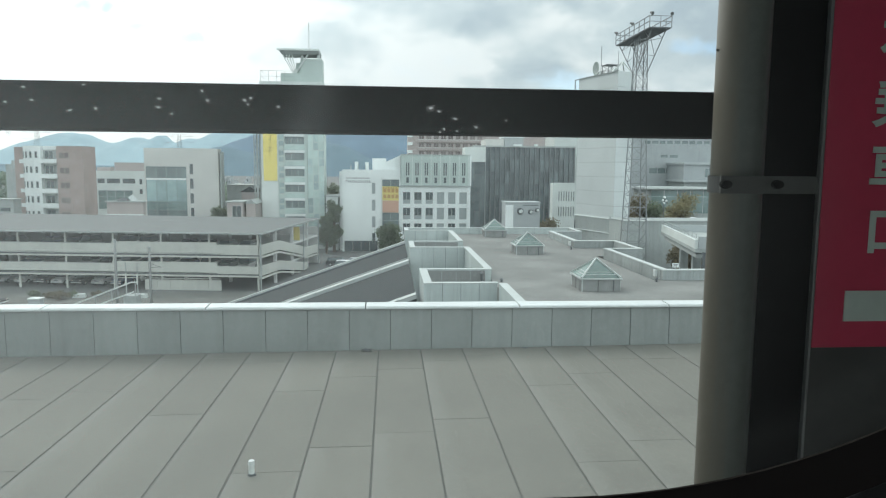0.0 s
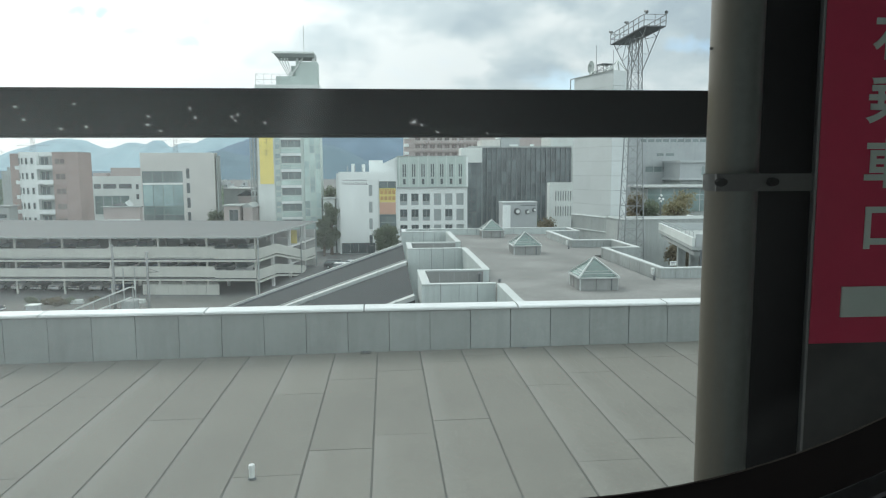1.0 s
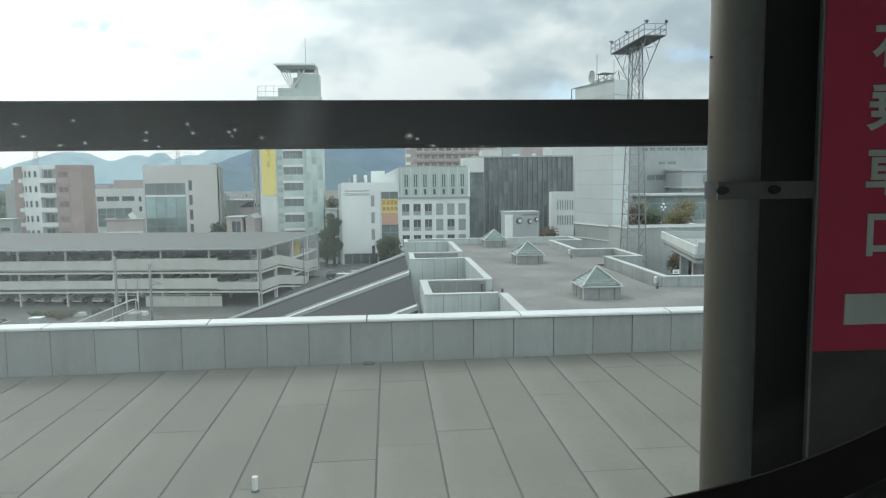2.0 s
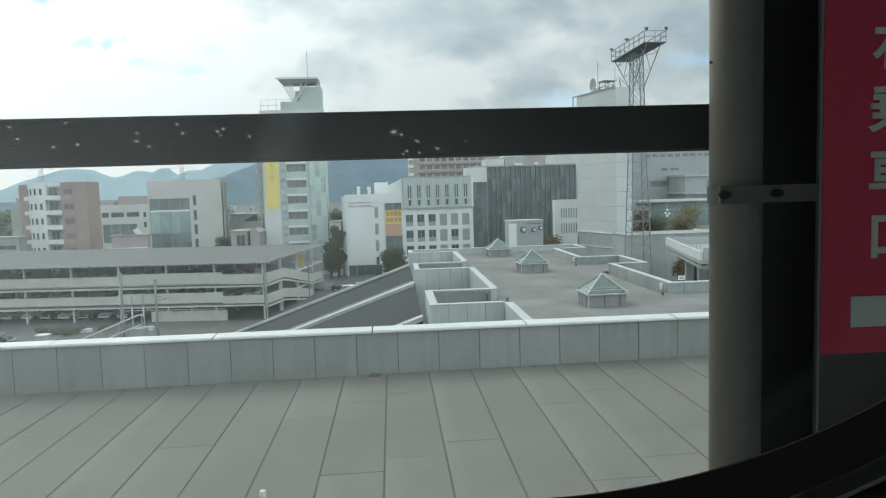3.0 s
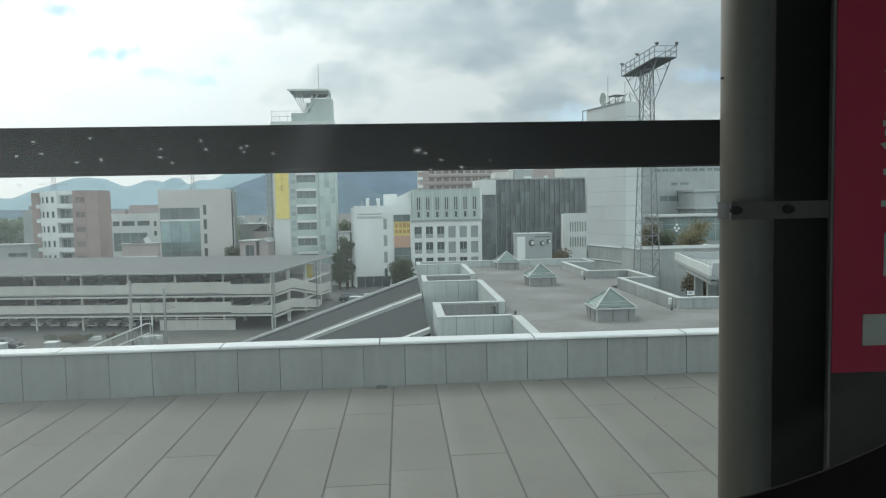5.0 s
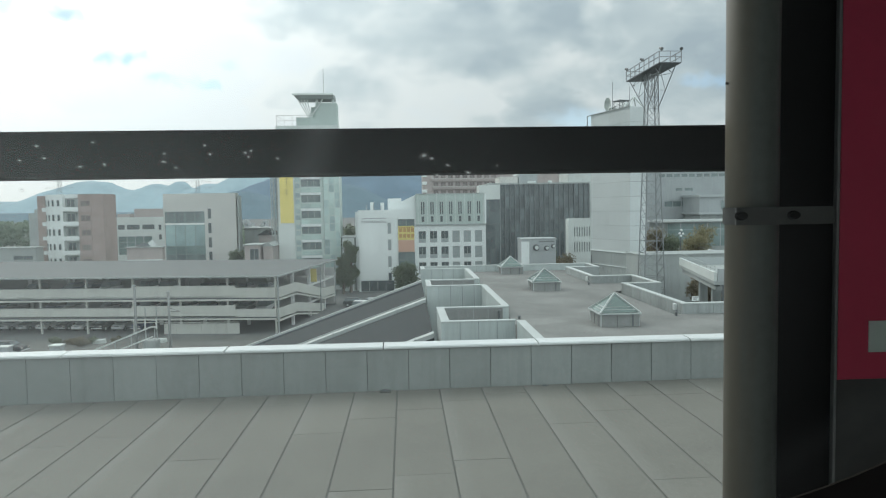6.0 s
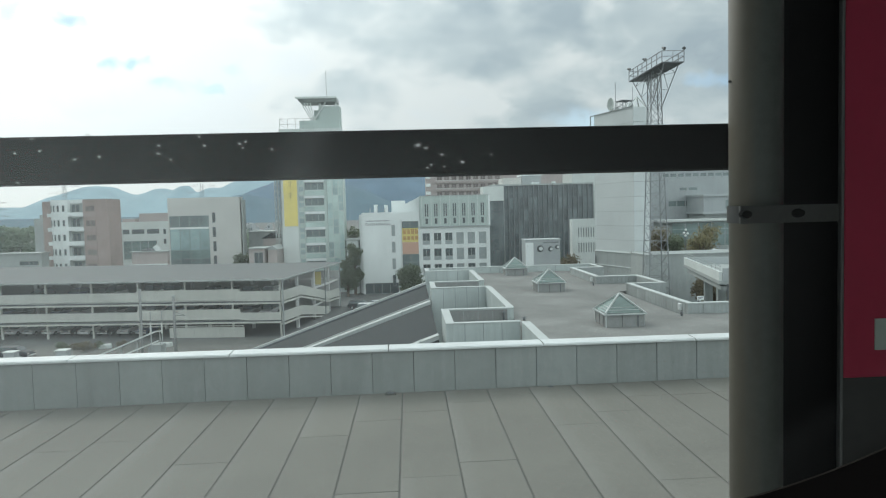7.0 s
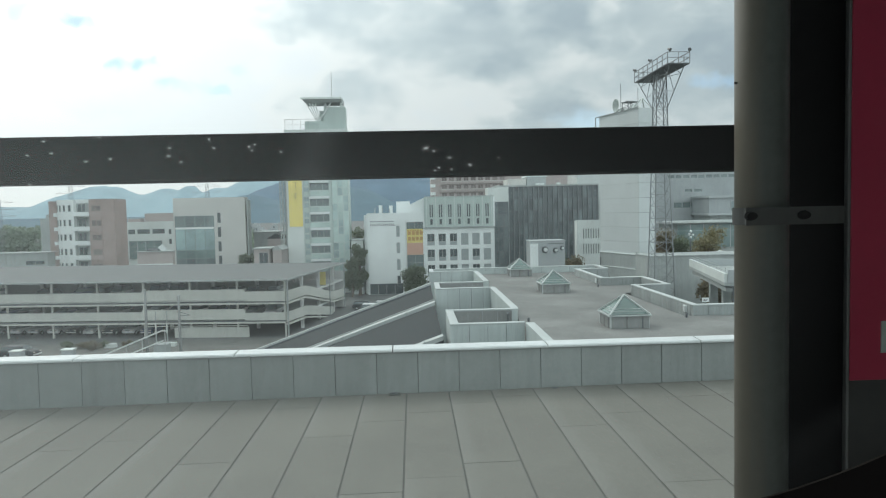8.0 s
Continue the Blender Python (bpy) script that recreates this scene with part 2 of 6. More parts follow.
M_STEEL = surface("galvanised_steel", (0.36, 0.39, 0.38), 0.5, 0.4, 0.08, 0.12, 2.0, 0.05)
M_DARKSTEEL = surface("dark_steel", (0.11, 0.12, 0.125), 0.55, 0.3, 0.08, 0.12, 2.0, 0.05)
M_PAINTED = surface("cream_band_paint", (0.50, 0.51, 0.47), 0.7, var=0.05, stain=0.07, streak=0.10, scale=0.5, bump=0.03)
M_METALROOF = surface("metal_roof", (0.148, 0.158, 0.158), 0.85, 0.0, 0.06, 0.08, 0.5, 0.04, spec=0.2)
M_DIM = surface("dim_concrete", (0.58, 0.59, 0.58), 0.85)
M_ASPHALT = surface("asphalt", (0.12, 0.125, 0.122), 0.9, var=0.2, stain=0.25, scale=0.3)
M_YELLOW = surface("yellow_banner", (0.62, 0.53, 0.19), 0.7, var=0.04, stain=0.06)
M_BANNER = surface("pale_yellow_banner", (0.74, 0.62, 0.20), 0.7, var=0.04, stain=0.08)
M_AMBER = surface("amber_lettering", (0.42, 0.26, 0.11), 0.7)
M_ORANGE = surface("orange_banner", (0.52, 0.33, 0.25), 0.7, var=0.04, stain=0.06)
M_OCHRE = surface("ochre_lettering", (0.42, 0.35, 0.16), 0.8)
M_MARK = surface("grey_lettering", (0.16, 0.17, 0.18), 0.7)


# ---- building tools ----
WORLD_OF = {}


def thing(name, at=(0, 0, 0), label="", category="", group="", kind="", turn=0.0):
    e = new(name)
    e.empty_display_size = 0.3
    e.matrix_basis = pose(*at, 0, 0, turn)
    WORLD_OF[e] = e.matrix_basis.copy()
    return tagged(e, label, category, group, kind)


def shape(name, bm, material, smooth=False):
    me = bpy.data.meshes.new(name)
    bm.to_mesh(me)
    bm.free()
    me.materials.append(material)
    if smooth:
        me.polygons.foreach_set("use_smooth", [True] * len(me.polygons))
    return me


def part(name, bm, material, parent=None, label="", world=True, smooth=False):
    """One mesh object. world: its vertices are in the world's axes; else in its parent's."""
    me = bm if isinstance(bm, bpy.types.Mesh) else shape(name, bm, material, smooth)
    ob = new(name, me)
    if parent:
        ob.parent = parent
        if world and parent in WORLD_OF:
            ob.matrix_parent_inverse = WORLD_OF[parent].inverted()
    return tagged(ob, label)


def setting(name, bm, material, label, category):
    return tagged(part(name, bm, material), label, category, kind="structure")


def box(bm, x0, x1, y0, y1, z0, z1, m=None):
    vs = [bm.verts.new((x, y, z)) for x in (x0, x1) for y in (y0, y1) for z in (z0, z1)]
    for f in ((0, 1, 3, 2), (4, 6, 7, 5), (0, 4, 5, 1), (2, 3, 7, 6), (0, 2, 6, 4), (1, 5, 7, 3)):
        bm.faces.new([vs[i] for i in f])
    if m is not None:
        for v in vs:
            v.co = m @ v.co
    return vs


def boxes(*rows):
    bm = bmesh.new()
    for r in rows:
        box(bm, *r)
    return bm


def soft_box(x0, x1, y0, y1, z0, z1, r=0.01, seg=2):
    bm = boxes((x0, x1, y0, y1, z0, z1))
    bmesh.ops.bevel(bm, geom=bm.edges[:], offset=r, segments=seg, affect="EDGES", profile=0.5)
    return bm


def bar(bm, a, b, r, sides=4):
    """A straight bar of radius r from a to b."""
    a, b = Vector(a), Vector(b)
    q = (b - a).to_track_quat("Z", "Y")
    ends = []
    for c in (a, b):
        ends.append([bm.verts.new(c + q @ Vector((r * math.cos(math.tau * (i + 0.5) / sides), r * math.sin(math.tau * (i + 0.5) / sides), 0))) for i in range(sides)])
    for i in range(sides):
        j = (i + 1) % sides
        bm.faces.new((ends[0][i], ends[0][j], ends[1][j], ends[1][i]))
    bm.faces.new(ends[0][::-1])
    bm.faces.new(ends[1])


def pierced(bm, u0, u1, w0, w1, holes, t, m=None):
    """A wall u0..u1 wide, w0..w1 high and t thick, with rectangular holes (a, b, c, d) through it."""
    us = sorted({u0, u1, *[h[0] for h in holes], *[h[1] for h in holes]})
    ws = sorted({w0, w1, *[h[2] for h in holes], *[h[3] for h in holes]})
    us, ws = [u for u in us if u0 <= u <= u1], [w for w in ws if w0 <= w <= w1]
    for wa, wb in zip(ws, ws[1:]):
        run = None
        for ua, ub in zip(us, us[1:]):
            mid_u, mid_w = (ua + ub) / 2, (wa + wb) / 2
            if any(h[0] < mid_u < h[1] and h[2] < mid_w < h[3] for h in holes):
                if run is not None:
                    box(bm, run, ua, 0, t, wa, wb, m)
                run = None
            elif run is None:
                run = ua
        if run is not None:
            box(bm, run, us[-1], 0, t, wa, wb, m)


WINDOW_MESHES = {}


def window(parent, m, du, dw, cols=1, rows=1, frame_mat=None, pane_mat=None, depth=0.2, bar_w=0.07):
    """A framed window, du wide and dw high, set depth behind the wall's face; m puts its lower left corner on that face."""
    frame_mat, pane_mat = frame_mat or M_STEEL, pane_mat or M_GLASS
    key = (round(du, 2), round(dw, 2), cols, rows, frame_mat.name, pane_mat.name, depth)
    if key not in WINDOW_MESHES:
        bm = bmesh.new()
        for i in range(cols + 1):
            c = min(max(du * i / cols, bar_w / 2), du - bar_w / 2)
            box(bm, c - bar_w / 2, c + bar_w / 2, depth - 0.08, depth + 0.02, 0, dw)
        for j in range(rows + 1):
            c = min(max(dw * j / rows, bar_w / 2), dw - bar_w / 2)
            box(bm, bar_w / 2 + 0.003, du - bar_w / 2 - 0.003, depth - 0.076, depth + 0.016, c - bar_w / 2 + 0.002, c + bar_w / 2 - 0.002)
        pane = boxes((0.01, du - 0.01, depth - 0.03, depth + 0.01, 0.01, dw - 0.01))
        WINDOW_MESHES[key] = shape("window", bm, frame_mat), shape("pane", pane, pane_mat)
    f, p = WINDOW_MESHES[key]
    w = part("window", f, None, parent)
    w.matrix_basis = m
    part("pane", p, None, w, world=False)
    return w


def front(x, y):
    """Facade axes: u along +x, depth +y, w up, from (x, y, 0)."""
    return Matrix.Translation((x, y, 0))


def facade(parent, m, u0, u1, w0, w1, rows, material, t=0.35, name="wall", cols=1, panes=1, frame_mat=None, pane_mat=None):
    """A wall with windows; rows: holes (a, b, c, d), each of which gets a window."""
    bm = bmesh.new()
    pierced(bm, u0, u1, w0, w1, rows, t, m)
    part(name, bm, material, parent)
    for a, b, c, d in rows:
        window(parent, m @ Matrix.Translation((a, 0, c)), b - a, d - c, cols, panes, frame_mat, pane_mat)


def rim(bm, x0, x1, y0, y1, z0, z1, t):
    """A parapet round a rectangle."""
    box(bm, x0, x1, y0, y0 + t, z0, z1)
    box(bm, x0, x1, y1 - t, y1, z0, z1)
    box(bm, x0, x0 + t, y0 + t, y1 - t, z0, z1)
    box(bm, x1 - t, x1, y0 + t, y1 - t, z0, z1)


def lettering(rows_of_bars, m, material, parent, name="lettering", depth=0.03):
    """Unreadable writing as plain bars: (u0, u1, w0, w1) on the facade m."""
    bm = bmesh.new()
    for a, b, c, d in rows_of_bars:
        box(bm, a, b, -depth, -0.002, c, d, m)
    return part(name, bm, material, parent)


# ---- ground ----
ground = setting("ground", boxes((-2600, 2600, -400, 4800, -0.5, 0.0)), M_ASPHALT, "dark asphalt town ground with streets and yards", "ground")

# ---- station roof deck with its parapet ----
STEP, X_LINE = 0.944, -0.235
deck_bed = bmesh.new()
vs = box(deck_bed, -17, 12.5, 0.9, 15.62, 12.10, 12.488)
for v in vs:
    v.co.z += 0.0088 * (v.co.x - 6.5)
deck = setting("roof_deck", deck_bed, M_JOINT, "grey concrete slab roof deck with dark open joints", "roof deck")
deck_slope = Matrix.Rotation(-math.atan(0.0088), 4, "Y")
JOINTS = {-7: 12.5, -4: 11.5, -2: 9.13, -1: 9.93, 0: 13.9, 1: 10.95, 3: 12.6, 4: 9.82, -6: 9.42}
slab_meshes = {}


def slab_mesh(length):
    key = round(length, 2)
    if key not in slab_meshes:
        bm = boxes((0.0135, STEP - 0.0135, 0.005, length - 0.005, -0.10, 0.0))
        top = [e for e in bm.edges if all(v.co.z > -0.01 for v in e.verts)]
        bmesh.ops.bevel(bm, geom=top, offset=0.005, segments=1, affect="EDGES")
        slab_meshes[key] = shape("slab", bm, M_DECK)
    return slab_meshes[key]


rnd = random.Random(4)
for k in range(-18, 14):
    # some rows are laid in long slabs
    first, pitch = (JOINTS[k], 3.48) if k in JOINTS else (14.2 + rnd.random() * 0.8, 6.96)
    cuts = [first + pitch * n for n in range(-3, 3)]
    cuts = [1.0] + [c for c in cuts if 1.4 < c < 15.1] + [15.45]
    x = X_LINE + STEP * k
    for a, b in zip(cuts, cuts[1:]):
        ob = part("slab", slab_mesh(b - a), None, deck)
        ob.matrix_basis = Matrix.Translation((x, a, 12.5 + 0.0088 * (x - 6.5) + rnd.uniform(-0.002, 0.002))) @ deck_slope

parapet = setting("parapet_wall", boxes((-17, 12.5, 15.53, 15.85, 12.05, 13.384)), M_JOINT, "grey stone-clad roof parapet with white metal coping", "parapet wall")
bm = boxes((0.006, 0.9196, 0, 0.06, 0, 1.10))
bmesh.ops.bevel(bm, geom=bm.edges[:], offset=0.005, segments=1, affect="EDGES")
facing = shape("facing_panel", bm, M_PANEL)
for k in range(-18, 13):
    ob = part("facing_panel", facing, None, parapet)
    ob.location = (0.03 + 0.9256 * k, 15.465 + rnd.uniform(-0.003, 0.003), 12.28)
bm = bmesh.new()
prof = [(-0.022, -0.012), (-0.034, 0.0), (-0.034, 0.032), (-0.026, 0.038), (-0.014, 0.038), (-0.008, 0.052), (0.43, 0.066), (0.44, 0.0)]
ends = [[bm.verts.new((x, y, z)) for y, z in prof] for x in (0.017, 3.483)]
for i in range(len(prof)):
    j = (i + 1) % len(prof)
    bm.faces.new((ends[0][i], ends[1][i], ends[1][j], ends[0][j]))
bm.faces.new(ends[0])
bm.faces.new(ends[1][::-1])
bmesh.ops.recalc_face_normals(bm, faces=bm.faces[:])
coping = shape("coping", bm, M_COPING)
for k in range(-5, 3):
    ob = part("coping", coping, None, parapet)
    ob.location = (-0.53 + 3.5 * k, 15.45, 13.388)

# ---- lower station roof with its bays and skylights ----
ROOF_Z, TOP = 10.2, 10.8
low_roof = setting("lower_roof", boxes((5.9, 15.4, 17.0, 68.3, 0.0, ROOF_Z), (1.9, 5.9, 34.9, 39.6, 0.0, ROOF_Z - 1.6), (1.7, 5.9, 51.2, 55.2, 0.0, ROOF_Z - 1.6),
                   (1.7, 5.9, 65.6, 68.3, 0.0, ROOF_Z - 1.6), (15.4, 18.5, 50.4, 55.8, 0.0, ROOF_Z), (15.4, 18.3, 64.6, 68.3, 0.0, ROOF_Z), (15.4, 26.0, 17.0, 39.0, 0.0, ROOF_Z)),
                   M_ROOF, "flat grey screed roof of the lower station wing", "flat roof")
wing = thing("roof_wall", (5.9, 17, 0), "pale panel-clad parapet walls round the lower roof", "parapet wall", kind="structure")


CLAD_MESHES = {}


def clad_wall(x0, x1, y0, y1, z0, z1):
    """A parapet run with joint-separated cladding panels and a coping on top."""
    along_x = (x1 - x0) > (y1 - y0)
    part("wall_core", boxes((x0 + 0.03, x1 - 0.03, y0 + 0.03, y1 - 0.03, z0, z1 - 0.05)), M_JOINT, wing)
    n = max(1, round(((x1 - x0) if along_x else (y1 - y0)) / 0.95))
    run = ((x1 - x0) if along_x else (y1 - y0)) / n
    key = (round(run, 3), round(t2 := ((y1 - y0) if along_x else (x1 - x0)), 3), along_x, z0, x0 > 12)
    if key not in CLAD_MESHES:
        CLAD_MESHES[key] = shape("cladding_panel", boxes((0.01, run - 0.01, 0, t2, z0, z1 - 0.045)) if along_x else boxes((0, t2, 0.01, run - 0.01, z0, z1 - 0.045)), M_CLAD2 if x0 > 12 else M_CLAD)
    for i in range(n):
        ob = part("cladding_panel", CLAD_MESHES[key], None, wing)
        ob.location = (x0 + run * i, y0, 0) if along_x else (x0, y0 + run * i, 0)
    part("coping", soft_box(x0 - 0.02, x1 + 0.02, y0 - 0.02, y1 + 0.02, z1 - 0.04, z1 + 0.03, 0.012, 1), M_TRIMGREY, wing)


for run in ((5.55, 5.95, 17.0, 34.5), (1.75, 5.5, 34.6, 34.95), (1.75, 2.15, 35.0, 39.4), (1.75, 5.9, 39.5, 39.85), (5.55, 5.95, 39.9, 50.8),
            (1.55, 5.9, 50.9, 51.25), (1.55, 1.9, 51.3, 55.1), (1.55, 5.5, 55.15, 55.5), (5.55, 5.95, 55.6, 65.2), (1.45, 5.5, 65.3, 65.6), (1.45, 1.8, 65.7, 68.2),
            (1.45, 18.2, 68.3, 68.65), (17.9, 18.25, 64.9, 68.2), (15.1, 18.25, 64.5, 64.85), (15.1, 15.45, 56.1, 64.4), (15.1, 18.7, 55.7, 56.05), (18.4, 18.75, 50.4, 55.6),
            (15.9, 18.75, 50.0, 50.35), (15.9, 16.25, 39.4, 49.9), (15.9, 26.0, 39.0, 39.35)):
    clad_wall(*run, 0.2 if run[0] < 5.0 else ROOF_Z - 4.0, TOP)

# dark grey lining panels on the inside of the two nearer bays
for x0, x1, y in ((2.16, 5.54, 39.492), (1.91, 5.49, 55.142)):
    for i in range(4):
        w = (x1 - x0) / 4
        part("lining_panel", boxes((x0 + w * i + 0.008, x0 + w * (i + 1) - 0.008, y - 0.02, y, ROOF_Z - 1.59, TOP - 0.06)), M_DARKGREY, wing, "dark grey lining panel")
M_SKYGLASS = glassy("green_skylight_glass", (0.13, 0.19, 0.17), 0.10, 0.35, 0.8, 0.8)
skylight = thing("skylight", (0, 0, ROOF_Z), "glass pyramid skylight on a grey curb", "skylight", group="skylights on the lower roof")
part("curb", boxes((-1.02, 1.02, -1.02, 1.02, 0.0, 0.64)), M_DARKGREY, skylight, "stained concrete curb", world=False)
for a in range(4):
    rot = Matrix.Rotation(a * math.pi / 2, 4, "Z")
    for u, w, m_ in ((-1.0, 0.07, M_TRIMGREY), (-0.15, 0.03, M_JOINT), (0.68, 0.06, M_DARKSTEEL)):
        bm = bmesh.new()
        box(bm, u - w / 2, u + w / 2, -1.038, -1.021, 0.0, 0.63, rot)
        part("curb_strip", bm, m_, skylight, world=False)
bm = bmesh.new()
rim(bm, -1.13, 1.13, -1.13, 1.13, 0.64, 0.70, 0.2)
part("eave_frame", bm, M_TRIMGREY, skylight, world=False)
for a in range(4):
    bm = bmesh.new()
    rot = Matrix.Rotation(a * math.pi / 2, 3, "Z")
    tri = [bm.verts.new(rot @ Vector(c)) for c in ((-1.0, -1.0, 0.73), (1.0, -1.0, 0.73), (0, 0, 1.6))]
    tri += [bm.verts.new(v.co - rot @ Vector((0, -0.012, 0.015))) for v in tri]
    bm.faces.new(tri[:3]); bm.faces.new(tri[3:][::-1])
    for i in range(3):
        j = (i + 1) % 3
        bm.faces.new((tri[i], tri[i + 3], tri[j + 3], tri[j]))
    part("pane", bm, M_SKYGLASS, skylight, world=False)
    bm = bmesh.new()
    bar(bm, rot @ Vector((-1.06, -1.06, 0.73)), (0, 0, 1.64), 0.055)
    part("hip_bar", bm, M_TRIMGREY, skylight, world=False)
    bm = bmesh.new()
    for k in (0.14, 0.27):
        bar(bm, rot @ Vector((-1.0 + k, -1.0 + k, 0.745 + 0.87 * k)), rot @ Vector((1.0 - k, -1.0 + k, 0.745 + 0.87 * k)), 0.02)
    part("glazing_bar", bm, M_TRIMGREY, skylight, world=False)
for c in ((10.55, 52.4), (10.05, 66.0)):
    copy_thing(skylight, pose(*c, ROOF_Z))
skylight.matrix_basis = pose(11.12, 36.45, ROOF_Z)

# sloping dark roof beside the bays
slope = thing("sloping_roof", (-8, 50, 0), "dark sloping station roof with white edge copings", "sloping roof", kind="structure")


def slope_z(x):
    return 10.0 + 0.352 * (x - 1.4)


def slanted(bm, x0, x1, y0, y1, lift0, lift1):
    vs = [bm.verts.new((x, y, slope_z(x) + l)) for x in (x0, x1) for y in (y0, y1) for l in (lift0, lift1)]
    for f in ((0, 1, 3, 2), (4, 6, 7, 5), (0, 4, 5, 1), (2, 3, 7, 6), (0, 2, 6, 4), (1, 5, 7, 3)):
        bm.faces.new([vs[i] for i in f])


bm = bmesh.new()
slanted(bm, -24, 1.44, 36.0, 63.4, -0.4, -0.25)
part("roofing", bm, M_SLATE, slope)
for y0, y1, x_off in ((63.0, 63.45, 0.0), (49.7, 50.45, 2.1), (36.0, 36.6, 1.0)):
    xs = [-24.0] + [x for x in (1.44 - x_off - 4.6 * k for k in range(5, -1, -1)) if x < 1.0] + [1.44]
    for xa, xb in zip(xs, xs[1:]):
        bm = bmesh.new()
        slanted(bm, xa + 0.02, xb - 0.02, y0, y1, -0.24, 0.0)
        part("edge_coping", bm, M_TRIMGREY, slope)
        bm = bmesh.new()
        slanted(bm, xa - 0.05, xa + 0.05, y0 - 0.03, y1 + 0.03, -0.27, 0.03)
        part("cover_strip", bm, M_GREY, slope)
    bm = bmesh.new()
    slanted(bm, -24, 1.44, y0 + 0.05, y1 - 0.05, -1.6, -0.26)
    part("edge_beam", bm, M_GREY, slope)
for ya, yb, m_ in ((51.9, 52.05, M_TRIMGREY), (51.15, 51.3, M_DARKSTEEL), (62.2, 62.35, M_DARKSTEEL)):
    bm = bmesh.new()
    slanted(bm, -24, 1.44, ya, yb, -0.25, -0.10)
    part("edge_trim", bm, m_, slope)
plate = thing("notice_plate", (16.7, 39.15, 10.83), "small white notice plate on a roof parapet", "sign")
part("stem", boxes((16.67, 16.73, 39.16, 39.2, 10.83, 11.05)), M_STEEL, plate)
part("plate", soft_box(16.5, 16.9, 39.12, 39.15, 10.94, 11.19, 0.006, 1), M_WHITE, plate)
lettering([(0.06, 0.34, 0.15, 0.19), (0.06, 0.28, 0.07, 0.11)], front(16.5, 39.12) @ Matrix.Translation((0, 0, 10.94)), M_MARK, plate, depth=0.008)
for x, y in ((15.83, 40.0), (15.03, 56.8)):
    bx = thing("junction_box", (x, y, 10.3), "small white box fixed to the roof wall", "junction box", group="boxes on the roof walls")
    part("case", soft_box(x - 0.06, x + 0.065, y - 0.16, y + 0.16, 10.3, 10.68, 0.01, 1), M_WHITE, bx)
    part("lid", boxes((x - 0.072, x - 0.06, y - 0.13, y + 0.13, 10.33, 10.65)), M_COPING, bx)


# ---- multi-storey car park ----
CP = thing("car_park", (-17.5, 94.3, 0), "long open car park with cream parapet bands and flat metal roof", "car park", turn=-9.6)
# local: -x runs along the front to the far end, +y goes back
L, D = 75.0, 29.5
bm = boxes((-L, 0.6, -0.7, D, 7.75, 7.9))
part("roof", bm, M_METALROOF, CP, world=False)
bm = boxes((-L, 0.65, -0.78, -0.7, 7.72, 7.92), (0.6, 0.68, -0.7, D, 7.72, 7.92))
part("fascia", bm, M_STEEL, CP, "pale metal fascia", world=False)
for z in (5.0, 2.3):
    part("deck_slab", boxes((-L, 0.0, 0.1, D, z - 0.3, z)), M_DIM, CP, world=False)
part("back_wall", boxes((-L, 0, D - 0.2, D, 0, 6.4)), M_DIM, CP, world=False)
for z0, z1 in ((5.0, 6.43), (2.4, 3.73)):
    part("parapet_band", boxes((-L, -20.0, -0.15, 0.08, z0 + 0.05, z1 - 0.14)), M_PAINTED, CP, "cream painted band", world=False)
    part("parapet_band", boxes((-20.0, -5.6, -0.16, 0.08, z0 + 0.05, z1 + 0.12)), M_PAINTED, CP, "taller cream painted band", world=False)
    part("parapet_band", boxes((-5.6, 0.0, -0.15, 0.08, z0 - 0.1, z1 - (0.18 if z0 > 4 else 0.40))), M_PAINTED, CP, "cream painted band", world=False)
    part("band_cap", boxes((-L, -20.003, -0.19, 0.1, z1 - 0.139, z1 - 0.09)), M_DARKGREY, CP, world=False)
    part("band_edge", boxes((-L, 0.05, -0.3, 0.08, z0 - 0.5, z0 - 0.3)), M_PAINTED, CP, world=False)
    # dark strip painted as the shadow line under each band
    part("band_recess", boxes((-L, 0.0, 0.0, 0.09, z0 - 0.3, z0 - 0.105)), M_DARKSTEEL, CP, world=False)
for i in range(12):
    x = -0.15 - 6.6 * i
    part("column", boxes((x - 0.11, x + 0.11, 0.12, 0.36, 0, 7.74)), M_PAINTED, CP, world=False)
    for y in (7.0, 15.0, 23.0):
        part("inner_column", boxes((x - 0.2, x + 0.2, y, y + 0.4, 0, 7.74)), M_DIM, CP, world=False)
